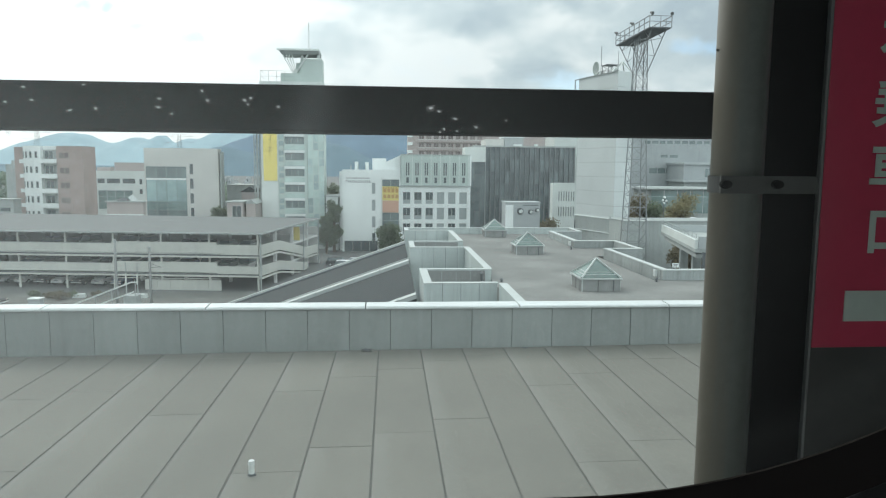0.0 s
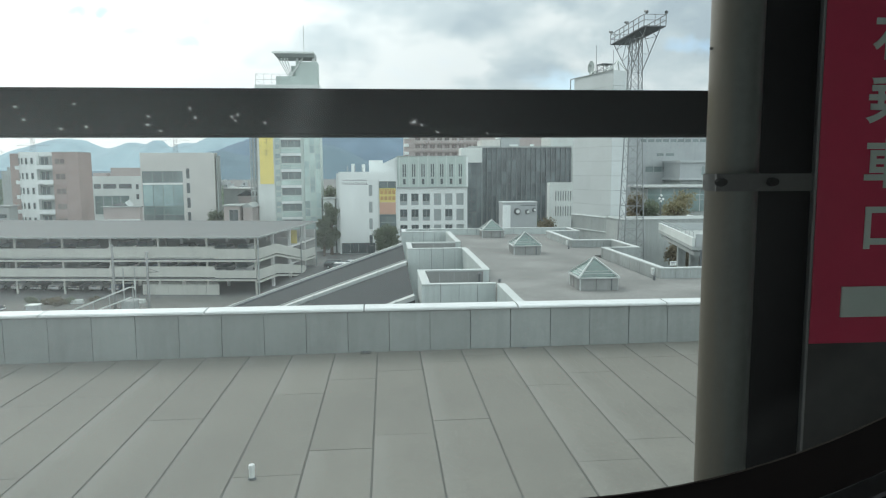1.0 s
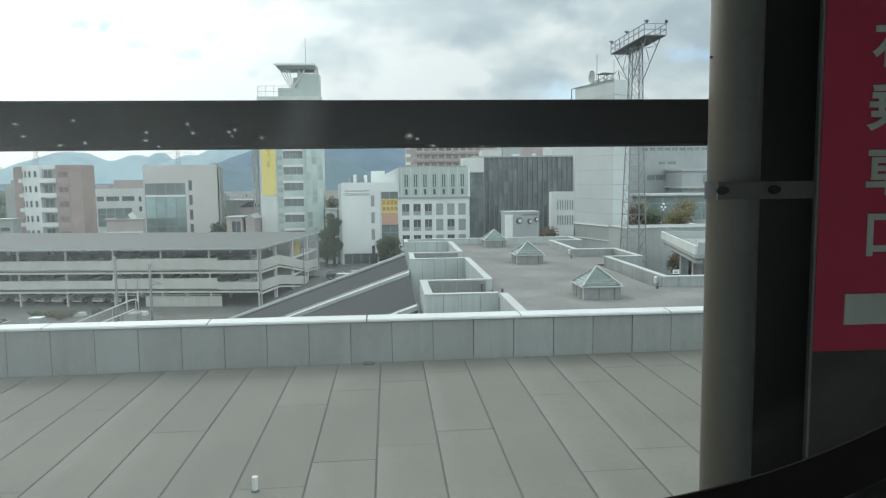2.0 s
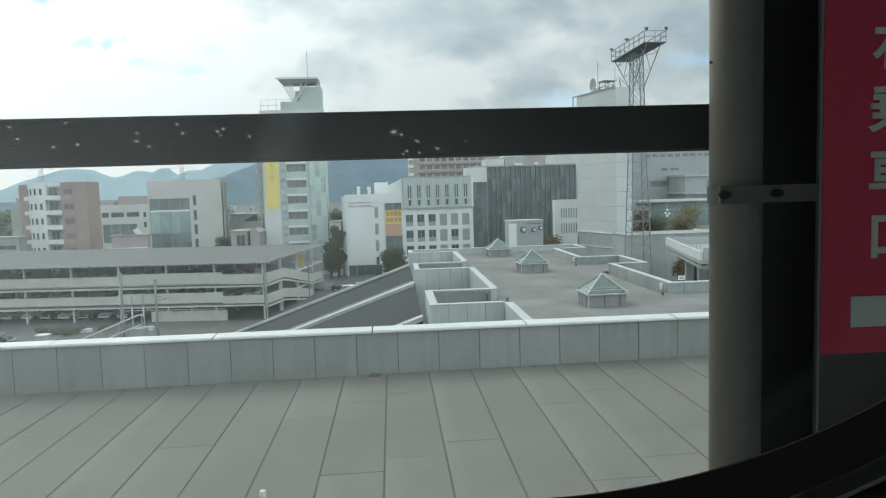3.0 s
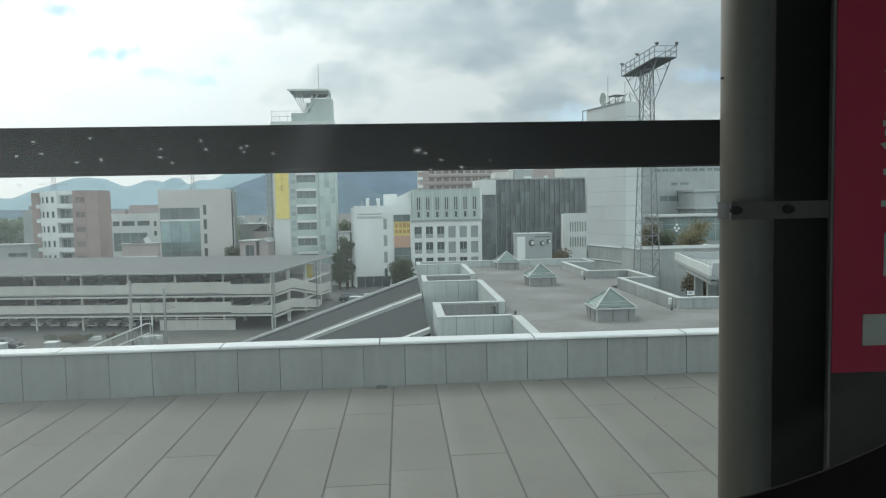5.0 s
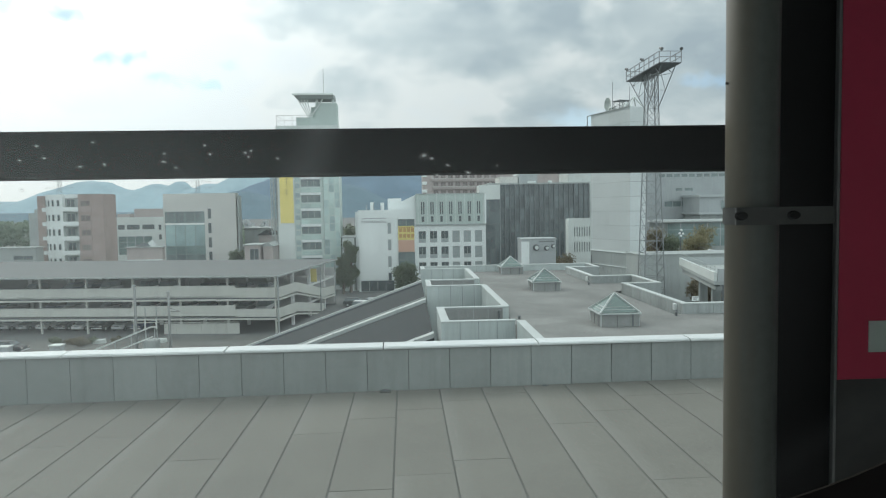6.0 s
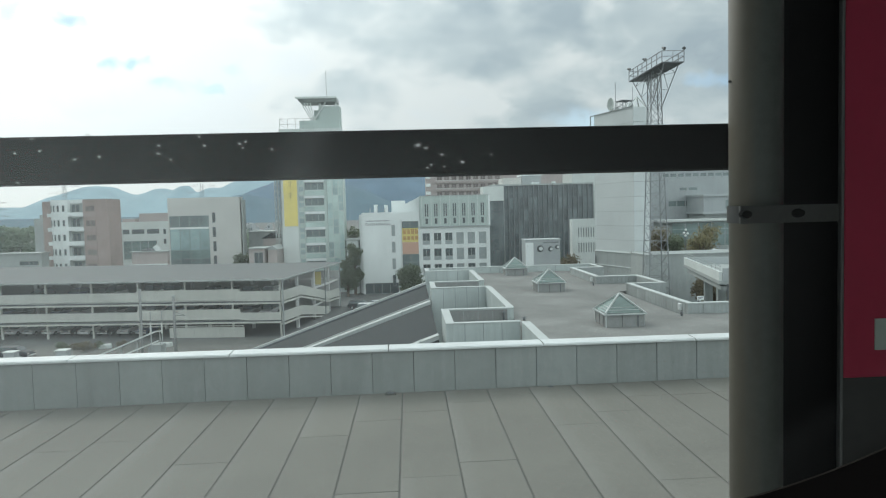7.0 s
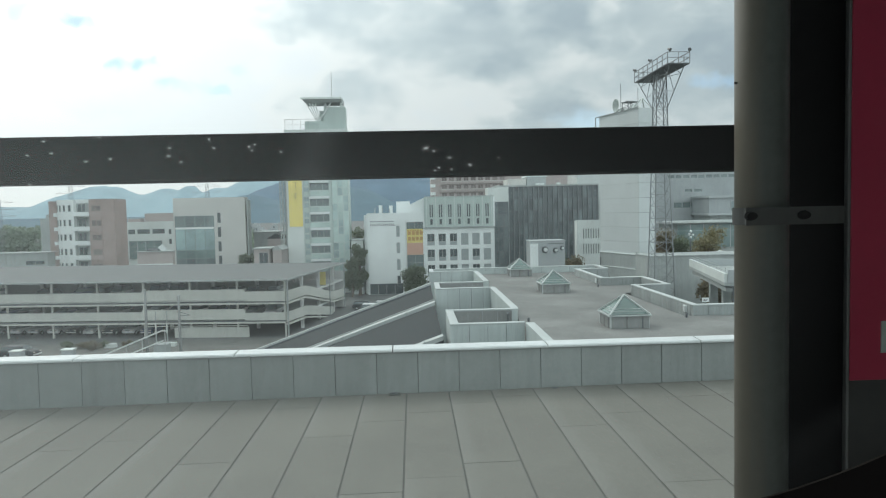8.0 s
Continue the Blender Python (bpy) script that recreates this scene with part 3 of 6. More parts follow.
# ramp parapets on the short side: level, then down to the floor below
for pts in (((0.0, 6.25), (7.7, 6.15), (21.7, 3.6), (28.5, 3.35)), ((0.0, 3.4), (7.7, 3.2), (21.7, 1.1))):
    for (ya, ta), (yb, tb_) in zip(pts, pts[1:]):
        bm = bmesh.new()
        vs = [bm.verts.new((x, y, t_ + l)) for y, t_ in ((ya, ta), (yb, tb_)) for x in (0.05, 0.3) for l in (-1.35, 0.0)]
        for f in ((0, 1, 3, 2), (4, 6, 7, 5), (0, 4, 5, 1), (2, 3, 7, 6), (0, 2, 6, 4), (1, 5, 7, 3)):
            bm.faces.new([vs[k] for k in f])
        bmesh.ops.recalc_face_normals(bm, faces=bm.faces[:])
        part("ramp_band", bm, M_PAINTED, CP, "cream painted ramp parapet", world=False)
        bm = bmesh.new()
        vs = [bm.verts.new((x, y, t_ + l)) for y, t_ in ((ya, ta), (yb, tb_)) for x in (0.0, 0.36) for l in (-1.8, -1.55)]
        for f in ((0, 1, 3, 2), (4, 6, 7, 5), (0, 4, 5, 1), (2, 3, 7, 6), (0, 2, 6, 4), (1, 5, 7, 3)):
            bm.faces.new([vs[k] for k in f])
        bmesh.ops.recalc_face_normals(bm, faces=bm.faces[:])
        part("ramp_edge", bm, M_PAINTED, CP, world=False)
for y in (-0.3, 19.5, 28.5):
    part("side_column", boxes((0.32, 0.48, y, y + 0.16, 0, 7.74)), M_STEEL, CP, world=False)
bm = bmesh.new()
for i in range(6):
    box(bm, -15.6 + 1.75 * i, -13.89 + 1.75 * i, -0.1, 0.02, 0.0, 1.42)
part("infill_wall", bm, M_PAINTED, CP, "pale panel wall at ground level", world=False)
part("ground_rail", boxes((-19.5, -5.1, -0.5, -0.42, 1.62, 1.70)), M_PAINTED, CP, "pale steel rail at ground level", world=False)
part("yellow_sign", boxes((-1.3, -0.1, 19.0, 19.15, 4.7, 7.1)), M_YELLOW, CP, world=False)

# the front is sheared to fit its bands to the camera's view
for ob in CP.children:
    for v in ob.data.vertices:
        v.co.y += 0.05 * min(v.co.x, 0.0) * max(0.0, 1 - max(v.co.y, 0.0) / D)

# ---- town buildings ----
# apartment block with curved white bay and brown tile wing
apt = thing("apartment_block", (-68, 150, 0), "six-storey apartment block in white render and brown tile", "apartment building")
bm = boxes((-68.0, -62.8, 149.4, 155.7, 0, 20.6), (-78.3, -76.5, 153.4, 158, 0, 20.5))
part("tile_wing", bm, M_BRICK, apt, "brown tile wing")
bm = boxes((-67.95, -62.85, 149.45, 155.6, 20.61, 20.75))
part("roof", bm, M_GREY, apt)
part("rear_block", boxes((-74.5, -66.0, 155.7, 163.5, 0, 20.4)), M_BRICK, apt)
bm = boxes((-71.4, -68.0, 151.2, 155.5, 0, 20.7), (-71.9, -71.4, 149.9, 155.5, 0, 20.7))
N = 9
arc = [(-71.9 - 4.7 * math.sin(a), 154.6 - 4.7 * math.cos(a)) for a in [math.pi / 2 * i / N for i in range(N + 1)]]
ring = [(-71.9, 154.6), *arc]
lo = [bm.verts.new((x, y, 0)) for x, y in ring]
hi = [bm.verts.new((x, y, 20.7)) for x, y in ring]
for i in range(len(ring)):
    j = (i + 1) % len(ring)
    bm.faces.new((lo[i], lo[j], hi[j], hi[i]))
bm.faces.new(hi)
bmesh.ops.recalc_face_normals(bm, faces=bm.faces[:])
part("white_bay", bm, M_WHITE, apt, "white rendered curved bay")
for i in range(6):
    z = 2.6 + 3.06 * i
    part("balcony", boxes((-71.5, -67.7, 149.6, 151.2, z - 0.75, z + 0.12)), M_WHITE, apt)
    part("balcony_recess", boxes((-71.38, -68.02, 151.12, 151.19, z + 0.12, z + 2.05)), M_GREY, apt, "shaded balcony back wall")
    window(apt, front(-71.1, 151.1) @ Matrix.Translation((0, 0, z + 0.14)), 1.7, 1.7, 2, 1, depth=0.0)
    part("balcony_screen", boxes((-68.75, -68.45, 151.0, 151.1, z + 0.12, z + 1.7)), M_OFFWHITE, apt, "pale balcony screen")
    part("side_balcony", boxes((-77.3, -76.3, 153.2, 155.0, z - 0.75, z + 0.05)), M_WHITE, apt)
    for a in (4, 19, 34, 50):
        c = Matrix.Translation((-71.9, 154.6, z + 0.3)) @ Matrix.Rotation(radians(-a), 4, "Z") @ Matrix.Translation((-0.27, -4.72, 0))
        window(apt, c, 0.54, 1.35, 1, 1, depth=0.0)
for i in range(6):
    z = 2.6 + 3.06 * i
    window(apt, front(-67.5, 149.38) @ Matrix.Translation((0, 0, z + 0.2)), 2.0, 1.3, 2, 1, frame_mat=M_TILE2, pane_mat=M_TILEGLASS, depth=0.0)
    part("tile_panel", boxes((-67.7, -65.3, 149.25, 149.39, z - 0.9, z + 0.1)), M_TILE2, apt, "paler tile balcony front")
    part("vent_panel", boxes((-64.7, -64.35, 149.33, 149.4, z + 0.1, z + 1.2)), M_TILE2, apt)
    part("vent_panel", boxes((-63.7, -63.5, 149.33, 149.4, z + 0.3, z + 1.1)), M_TILE2, apt)

# building with the large glazed bay
M_TEALFRAME = surface("teal_grey_frame", (0.17, 0.225, 0.225), 0.4, 0.2, 0.06, 0.1, 0.6, 0.02)
bank = thing("office_block", (-50.8, 150, 0), "grey-beige office block with a large teal glazed bay", "office building")
slots = [(9.15, 9.9, 15.1 - 3.05 * i, 17.3 - 3.05 * i) for i in range(5)]
bm = bmesh.new()
pierced(bm, 0, 15.1, 0, 20.5, [(0.25, 8.5, 6.2, 16.7), *slots], 0.5, front(-50.8, 150))
part("wall", bm, M_BEIGE, bank)
part("body", boxes((-50.7, -35.8, 150.5, 153, 0, 20.3), (-50.8, -35.7, 150.5, 153, 20.3, 20.5)), M_BEIGE, bank)
for s in slots:
    window(bank, front(-50.8, 150) @ Matrix.Translation((s[0], 0, s[2])), 0.75, 2.2)
for r, (wa, wb) in enumerate(((6.2, 7.6), (7.6, 9.4), (9.4, 14.0), (14.2, 16.7))):
    for c in range(4):
        window(bank, front(-50.8, 150) @ Matrix.Translation((0.25 + 2.0625 * c, 0, wa)), 2.0625, wb - wa, 1, 1, frame_mat=M_TEALFRAME, pane_mat=(M_TEAL2, M_GREENGLASS, M_TEAL, M_TEAL2)[r])
part("spandrel", boxes((-50.5, -42.4, 150.02, 150.1, 13.9, 14.3)), M_WHITE, bank, "white spandrel band")
part("rear_block", boxes((-50.5, -38.4, 153.0, 166.0, 0, 20.2)), M_BEIGE, bank)
part("fin", boxes((-35.5, -35.2, 150.4, 153, 0, 19.9)), M_GREY, bank)

# low block between them
mid = thing("office_block", (-76, 190, 0), "low pale office block with ribbon windows", "office building")
ho = [(1.5, 3.4, 12.2, 13.5), (3.9, 7.3, 12.2, 13.5), (7.9, 11.2, 12.2, 13.5), (12.2, 13.0, 12.0, 13.4), (12.2, 13.0, 9.4, 10.8)]
facade(mid, front(-78, 190), 0, 14.2, 0, 15.5, ho, M_OFFWHITE)
part("body", boxes((-78, -63.8, 190.35, 194, 0, 15.4)), M_OFFWHITE, mid)
part("rear_block", boxes((-77.9, -67.6, 194.0, 204.0, 0, 15.3)), M_OFFWHITE, mid)
part("penthouse", boxes((-72.3, -64.2, 191, 194, 15.4, 17.7), (-76.8, -73.5, 191, 194, 15.4, 16.4)), M_PINK, mid)
for c in range(4):
    window(mid, front(-76.3, 189.9) @ Matrix.Translation((2.2 * c, 0, 5.5)), 2.2, 4.9, 1, 3, pane_mat=M_GREENGLASS, depth=0.02)

# tall tower
tw = thing("tower_block", (-22.6, 145, 0), "slim pale tower block with yellow banner and rooftop lookout", "tower")
part("banner_wall", boxes((-25.95, -22.6, 145.0, 160, 0, 33.2)), M_OFFWHITE, tw)
lv = [32.2 - 3.25 * i for i in range(11)]
holes = [(1.35, 5.3, z - 1.05, z + 0.5) for z in lv[1:]]
bm = bmesh.new()
pierced(bm, 0, 5.9, 0, 33.2, holes, 1.0, front(-22.6, 145.2))
part("wall", bm, M_TOWER, tw)
part("body", boxes((-22.55, -13.35, 146.2, 151, 0, 33.2)), M_TOWER, tw)
for a, b, c, d in holes:
    window(tw, front(-22.6, 145.2) @ Matrix.Translation((a, 0, c)), b - a, d - c, 3, 1, pane_mat=M_TEAL2, depth=0.45)
    for ua, ub in ((a, (a + b) / 2 - 0.06), ((a + b) / 2 + 0.06, b)):
        part("balcony_rail", boxes((-22.6 + ua, -22.6 + ub, 145.02, 145.19, c - 1.15, c - 0.25)), M_PALEGLASS, tw)
    part("floor_band", boxes((-22.6 + a - 0.1, -22.6 + b + 0.1, 144.98, 145.19, d + 0.02, d + 0.5)), M_WHITE, tw)
for k, z in enumerate([33.2 - 1.62 * i for i in range(20)]):
    for c in range(3):
        window(tw, front(-16.65, 145.15) @ Matrix.Translation((1.12 * c, 0, z - 1.62)), 1.12, 1.62, 1, 1, pane_mat=M_PALETEAL if (c + k * 2) % 5 in (0, 3) else M_PALEGLASS, depth=0.1, frame_mat=M_TOWER)
for i in range(9):
    for z in (28.9, 27.6):
        window(tw, front(-22.4, 145.19) @ Matrix.Translation((0, 0, z - 3.25 * i)), 0.95, 1.0, 2, 1, pane_mat=M_PALETEAL, depth=0.02)
part("glazing_back", boxes((-16.68, -13.3, 145.3, 146.19, 0, 33.2)), M_OFFWHITE, tw)
bm = bmesh.new()
for x in (-27.6, -26.95, -26.3):
    for y in (146.5, 149):
        box(bm, x - 0.1, x + 0.1, y, y + 0.2, 0, 30)
for i in range(24):
    z = 1.25 * i
    box(bm, -27.6, -26.2, 146.5, 149.1, z, z + 0.12)
    bar(bm, (-27.6, 146.6, z), (-26.3, 146.6, z + 1.25), 0.06)
part("stair_frame", bm, M_STEEL, tw, "open steel escape stair")
part("banner", boxes((-25.5, -22.75, 144.9, 144.98, 14.0, 31.0)), M_BANNER, tw, "long yellow vertical banner")
lettering([(0.9 + 0.1 * (i % 3), 1.8, 29.9 - 2.3 * i, 30.0 - 2.3 * i) for i in range(5)] + [(1.3 + 0.1 * (i % 2), 1.42 + 0.1 * (i % 2), 28.9 - 2.3 * i, 30.2 - 2.3 * i) for i in range(5)] + [(1.05, 1.7 - 0.2 * (i % 2), 29.2 - 2.3 * i, 29.32 - 2.3 * i) for i in range(5)], front(-25.5, 144.9), M_OCHRE, tw)
part("roof_terrace", boxes((-26.0, -13.2, 144.9, 151, 33.2, 33.9)), M_OFFWHITE, tw)
bm = bmesh.new()
for x in [-25.8 + 1.6 * i for i in range(4)]:
    bar(bm, (x, 145.1, 33.9), (x, 145.1, 36.0), 0.05)
for z in (34.9, 36.0):
    bar(bm, (-25.8, 145.1, z), (-19.0, 145.1, z), 0.045)
    bar(bm, (-25.8, 145.1, z), (-25.8, 150.8, z), 0.045)
part("terrace_rail", bm, M_STEEL, tw)
part("penthouse", boxes((-17.9, -13.6, 146, 150, 33.9, 38.6), (-21.9, -17.9, 146.0, 150, 33.9, 35.7), (-19.0, -17.9, 147.5, 150, 35.7, 38.0)), M_TOWER, tw)
bm = bmesh.new()
vs = box(bm, -22.3, -14.1, 144.4, 150.4, 39.4, 40.3)
for v in vs:
    if v.co.z < 39.8:
        v.co.y = 145.4 if v.co.y < 147 else v.co.y
        v.co.x = -21.6 if v.co.x < -20 else v.co.x
part("lookout_roof", bm, M_GREY, tw)
bm = bmesh.new()
for i in range(4):
    bar(bm, (-21.4 + 0.6 * i, 145.9, 39.3), (-19.2 + 0.2 * i, 146.6, 35.2), 0.11)
bar(bm, (-16.4, 145.7, 39.3), (-18.7, 145.9, 36.0), 0.17)
box(bm, -19.2, -18.6, 146.1, 146.7, 33.9, 36.6)
for x in (-17.9, -14.6):
    box(bm, x, x + 0.5, 146.5, 147, 38.6, 39.4)
part("roof_fascia", boxes((-22.35, -14.05, 144.3, 144.4, 39.95, 40.32)), M_OFFWHITE, tw)
part("lookout_struts", bm, M_OFFWHITE, tw)
bm = bmesh.new()
bar(bm, (-16.6, 150, 40.3), (-16.6, 150, 46.6), 0.06, 6)
part("aerial", bm, M_STEEL, tw)

# white block with the banner, and its taller neighbour
wl = thing("office_block", (-9.3, 140, 0), "plain white office block with orange banner", "office building")
sl = [(5.85, 6.55, 11.6 - 3.35 * i, 13.8 - 3.35 * i) for i in range(4)]
bm = bmesh.new()
bays = [(7.9, 11.3, 12.9, 14.5), (7.9, 11.3, 4.6, 7.9)]
pierced(bm, 0, 11.5, 0, 16.4, sl + bays + [(0.3, 7.0, 0.0, 2.2)], 0.4, front(-9.3, 140))
part("wall", bm, M_WHITE, wl)
for k, (a, b, c, d) in enumerate(sl):
    window(wl, front(-9.3, 140) @ Matrix.Translation((a, 0, c)), b - a, d - c, 1, 2, pane_mat=M_GLASS if k == 3 else M_BLIND)
for a, b, c, d in bays:
    window(wl, front(-9.3, 140) @ Matrix.Translation((a, 0, c)), b - a, d - c, 2, 2 if d - c > 2 else 1, pane_mat=M_TEAL2)
window(wl, front(-9.3, 140) @ Matrix.Translation((0.3, 0, 0.0)), 6.7, 2.2, 4, 1)
part("frame_strip", boxes((-1.62, -1.42, 139.9, 140.0, 4.4, 14.9)), M_OFFWHITE, wl)
for k in range(4):
    part("duct", boxes((-7.9 + 1.5 * k, -7.72 + 1.5 * k, 143.5, 143.7, 16.4, 17.3 + 0.5 * (k % 2))), M_STEEL, wl)
part("body", boxes((-9.4, 2.3, 140.4, 160, 0, 16.3), (-10.0, -9.4, 142, 160, 0, 16.0)), M_WHITE, wl)
part("rooftop_plant", boxes((-3.4, -0.6, 143, 147, 16.4, 18.7), (-7.0, -6.3, 144, 145, 16.4, 18.0), (-4.9, -4.2, 144, 145, 16.4, 17.9)), M_WHITE, wl)
part("yellow_banner", boxes((-1.35, 1.9, 139.9, 139.97, 10.3, 13.1)), M_YELLOW, wl, "yellow banner")
part("orange_banner", boxes((-1.35, 1.9, 139.9, 139.97, 7.9, 10.28)), M_ORANGE, wl, "orange banner")
lettering([(0.2 + 0.8 * i, 0.8 + 0.8 * i, w, w + 0.75) for i in range(4) for w in (0.55, 1.7)] + [(0.1 + 0.5 * i, 0.45 + 0.5 * i, 2.5, 2.72) for i in range(6)], front(-1.35, 139.9) @ Matrix.Translation((0, 0, 10.2)), M_AMBER, wl)
lettering([(0.7 + 0.42 * i, 0.82 + 0.42 * i, 13.8, 14.3) for i in range(12)] + [(0.84 + 0.42 * i, 1.02 + 0.42 * i, 14.18 - 0.16 * (i % 3), 14.28 - 0.16 * (i % 3)) for i in range(12)] + [(0.86 + 0.42 * i, 0.98 + 0.42 * i, 13.8, 13.9) for i in range(12) if i % 4]
          + [(0.75 + 0.23 * i, 0.89 + 0.23 * i, 14.6, 14.8 + 0.08 * (i % 3 == 0)) for i in range(21)], front(-9.3, 140), M_MARK, wl)

wr = thing("office_block", (2.3, 140, 0), "white office block with slot windows above square ones", "office building")
up = []
for i in range(7):
    u = 1.0 + 1.88 * i
    up += [(u, u + 0.34, 15.3, 17.9), (u + 0.42, u + 0.76, 15.3, 17.9), (u + 0.08, u + 0.68, 13.8, 15.0)]
low = [(0.45 + 2.28 * i, 1.95 + 2.28 * i, 9.65 - 3.15 * j, 12.0 - 3.15 * j) for i in range(6) for j in range(4) if 9.65 - 3.15 * j > 0]
facade(wr, front(2.3, 140), 0, 14.1, 13.35, 19.4, up, M_TOWER, 0.4)
for i in range(8):
    u = 2.3 + 0.44 + 1.88 * i
    part("facade_fin", boxes((u - 0.06, u + 0.06, 139.9, 139.997, 13.5, 19.62 if i % 7 else 19.45)), M_OFFWHITE, wr)
part("corner_strip", boxes((16.15, 16.5, 139.92, 140.0, 13.36, 19.44)), M_WHITE, wr)
part("roof_coping", boxes((2.25, 16.45, 139.88, 140.5, 19.41, 19.52)), M_TRIMGREY, wr)
bm = bmesh.new()
pierced(bm, 0.0, 14.1, 0, 13.15, low, 0.45, front(2.3, 140.25))
part("wall", bm, M_WHITE, wr)
for a, b, c, d in low:
    col, row = round((a - 0.45) / 2.28), round((9.65 - c) / 3.15)
    m4 = front(2.3, 140.25)
    window(wr, m4 @ Matrix.Translation((a, 0, c)), b - a, 0.75, 1, 1, pane_mat=M_BLIND)
    window(wr, m4 @ Matrix.Translation((a, 0, c + 0.75)), b - a, d - c - 0.75, 2, 1, pane_mat=M_BLIND if col in (3, 5) or (col, row) == (4, 0) else M_GLASS)
part("ledge", boxes((2.2, 16.5, 139.85, 140.7, 13.16, 13.34)), M_GREY, wr)
part("body", boxes((2.35, 16.35, 140.7, 158, 0, 19.3)), M_OFFWHITE, wr)
bm = bmesh.new()
vs = box(bm, -2.8, 2.28, 141.5, 156, 16.35, 19.35)
for v in vs:
    if v.co.z > 18 and v.co.x < 0:
        v.co.z, v.co.x = 17.0, -2.8
part("stair_roof", bm, M_WHITE, wr)

# red-striped block far behind
rb = thing("apartment_block", (6, 230, 0), "large pink-brown apartment block with white balcony bands", "apartment building")
part("body", boxes((6.2, 31, 230, 245, 0, 33), (29, 62, 262, 275, 0, 33)), M_PINK, rb)
for i in range(12):
    z = 2.0 + 2.6 * i
    part("balcony_band", boxes((9.5, 31.2, 229.5, 229.98, z, z + 0.8)), M_PINK, rb)
    part("band_cap", boxes((9.4, 31.3, 229.45, 229.98, z + 0.8, z + 0.95)), M_BEIGE, rb)
    for k in range(9):
        window(rb, front(9.7 + 2.4 * k, 229.9) @ Matrix.Translation((0, 0, z + 0.98)), 1.7, 1.35, 2, 1, frame_mat=M_PINK, pane_mat=M_TILEGLASS, depth=0.02)
    part("corner_balcony", boxes((6.0, 7.6, 229.4, 229.98, 1.0 + 2.6 * i, 2.0 + 2.6 * i)), M_WHITE, rb)

# black glass office
M_FIN = surface("grey_aluminium_fin", (0.17, 0.185, 0.19), 0.5, 0.3, 0.06, 0.1, 0.6, 0.03)
bk = thing("glass_office", (25.4, 185, 0), "dark glass curtain-wall office block", "office building")
part("body", boxes((22.4, 49.6, 185.4, 205, 0, 22.6)), M_GREY, bk)
for c in range(18):
    for r in range(7):
        window(bk, front(25.6, 185.25) @ Matrix.Translation((1.335 * c, 0, 0.2 + 3.2 * r)), 1.335, 3.2, 1, 2, frame_mat=M_DARKSTEEL, pane_mat=M_BLACKGLASS, depth=0.1)
fin = shape("mullion", boxes((-0.16, 0.16, 185.0, 185.2, 0, 22.5)), M_FIN)
for c in range(19):
    part("mullion", fin, None, bk).location.x = 25.6 + 1.335 * c
part("roof_edge", boxes((22.3, 49.8, 184.9, 205, 22.6, 23.0)), M_STEEL, bk)
part("pier", boxes((25.1, 25.55, 184.9, 185.4, 0, 22.6)), M_OFFWHITE, bk)
part("plant_room", boxes((26.2, 31.2, 190, 200, 23.0, 24.9)), M_BEIGE, bk, "beige roof plant room")
part("stair_head", boxes((31.4, 36.6, 190, 198, 23.0, 25.4)), M_PALEGREY, bk)
part("stair_head_edge", boxes((31.2, 36.9, 189.7, 198.2, 25.4, 25.75)), M_WHITE, bk)
part("roof_unit", boxes((33.6, 35.6, 187, 189, 23.0, 23.5), (39.3, 40.0, 187, 189, 23.0, 23.6)), M_WHITE, bk)
part("corner_block", boxes((19.3, 24.6, 178, 184.8, 18.6, 22.3)), M_OFFWHITE, bk, "pale upper corner block")
part("corner_body", boxes((20.6, 24.6, 178.6, 184.8, 0, 18.6)), M_GREY, bk)
for r in range(6):
    for c in range(3):
        window(bk, front(20.6, 178.5) @ Matrix.Translation((1.335 * c, 0, -0.6 + 3.2 * r)), 1.335, 3.2, 1, 2, frame_mat=M_DARKSTEEL, pane_mat=M_BLACKGLASS, depth=0.03)

# white telecom tower block with annexe
tb = thing("telecom_building", (34.5, 105, 0), "tall windowless pale panel building with rooftop dishes", "telecom building")
part("body", boxes((34.75, 37.25, 105.2, 115.7, 0, 31.4)), M_JOINT, tb)
ROW = 2.27
flank_panel = shape("cladding_panel", boxes((0, 0.25, 0.004, 5.396, 0.04, ROW)), M_TELE)
front_panel = shape("cladding_panel", boxes((0, 2.838, 0, 0.25, 0.04, ROW)), M_TELE)
for r in range(10):
    for c in range(2):
        part("cladding_panel", flank_panel, None, tb).location = (34.5 + 0.004 * (r % 2), 105.0 + 5.4 * c, 31.5 - ROW * (r + 1))
    part("cladding_panel", front_panel, None, tb).location = (34.52, 104.94, 31.5 - ROW * (r + 1))
    part("joint_trim", boxes((34.478, 34.5, 104.95, 115.8, 31.5 - ROW * (r + 1), 31.54 - ROW * (r + 1))), M_GREY, tb)
part("plinth", boxes((34.40, 37.4, 104.84, 115.87, 0, 9.1)), M_GREY, tb, "grey rendered plinth")
for z, h in ((9.1, 0.13), (6.85, 0.10)):
    part("plinth_trim", boxes((34.30, 37.5, 104.74, 115.97, z, z + h)), M_WHITE, tb, "white painted ledge")
bm = bmesh.new()
bar(bm, (34.22, 105.3, 4.0), (34.22, 105.3, 9.5), 0.09, 8)
bar(bm, (34.22, 115.4, 6.95), (34.22, 115.4, 8.3), 0.08, 8)
part("downpipe", bm, M_DARKSTEEL, tb, "dark steel downpipe")
an = thing("office_block", (30.4, 128, 0), "low pale annexe with two rows of slot windows", "office building")
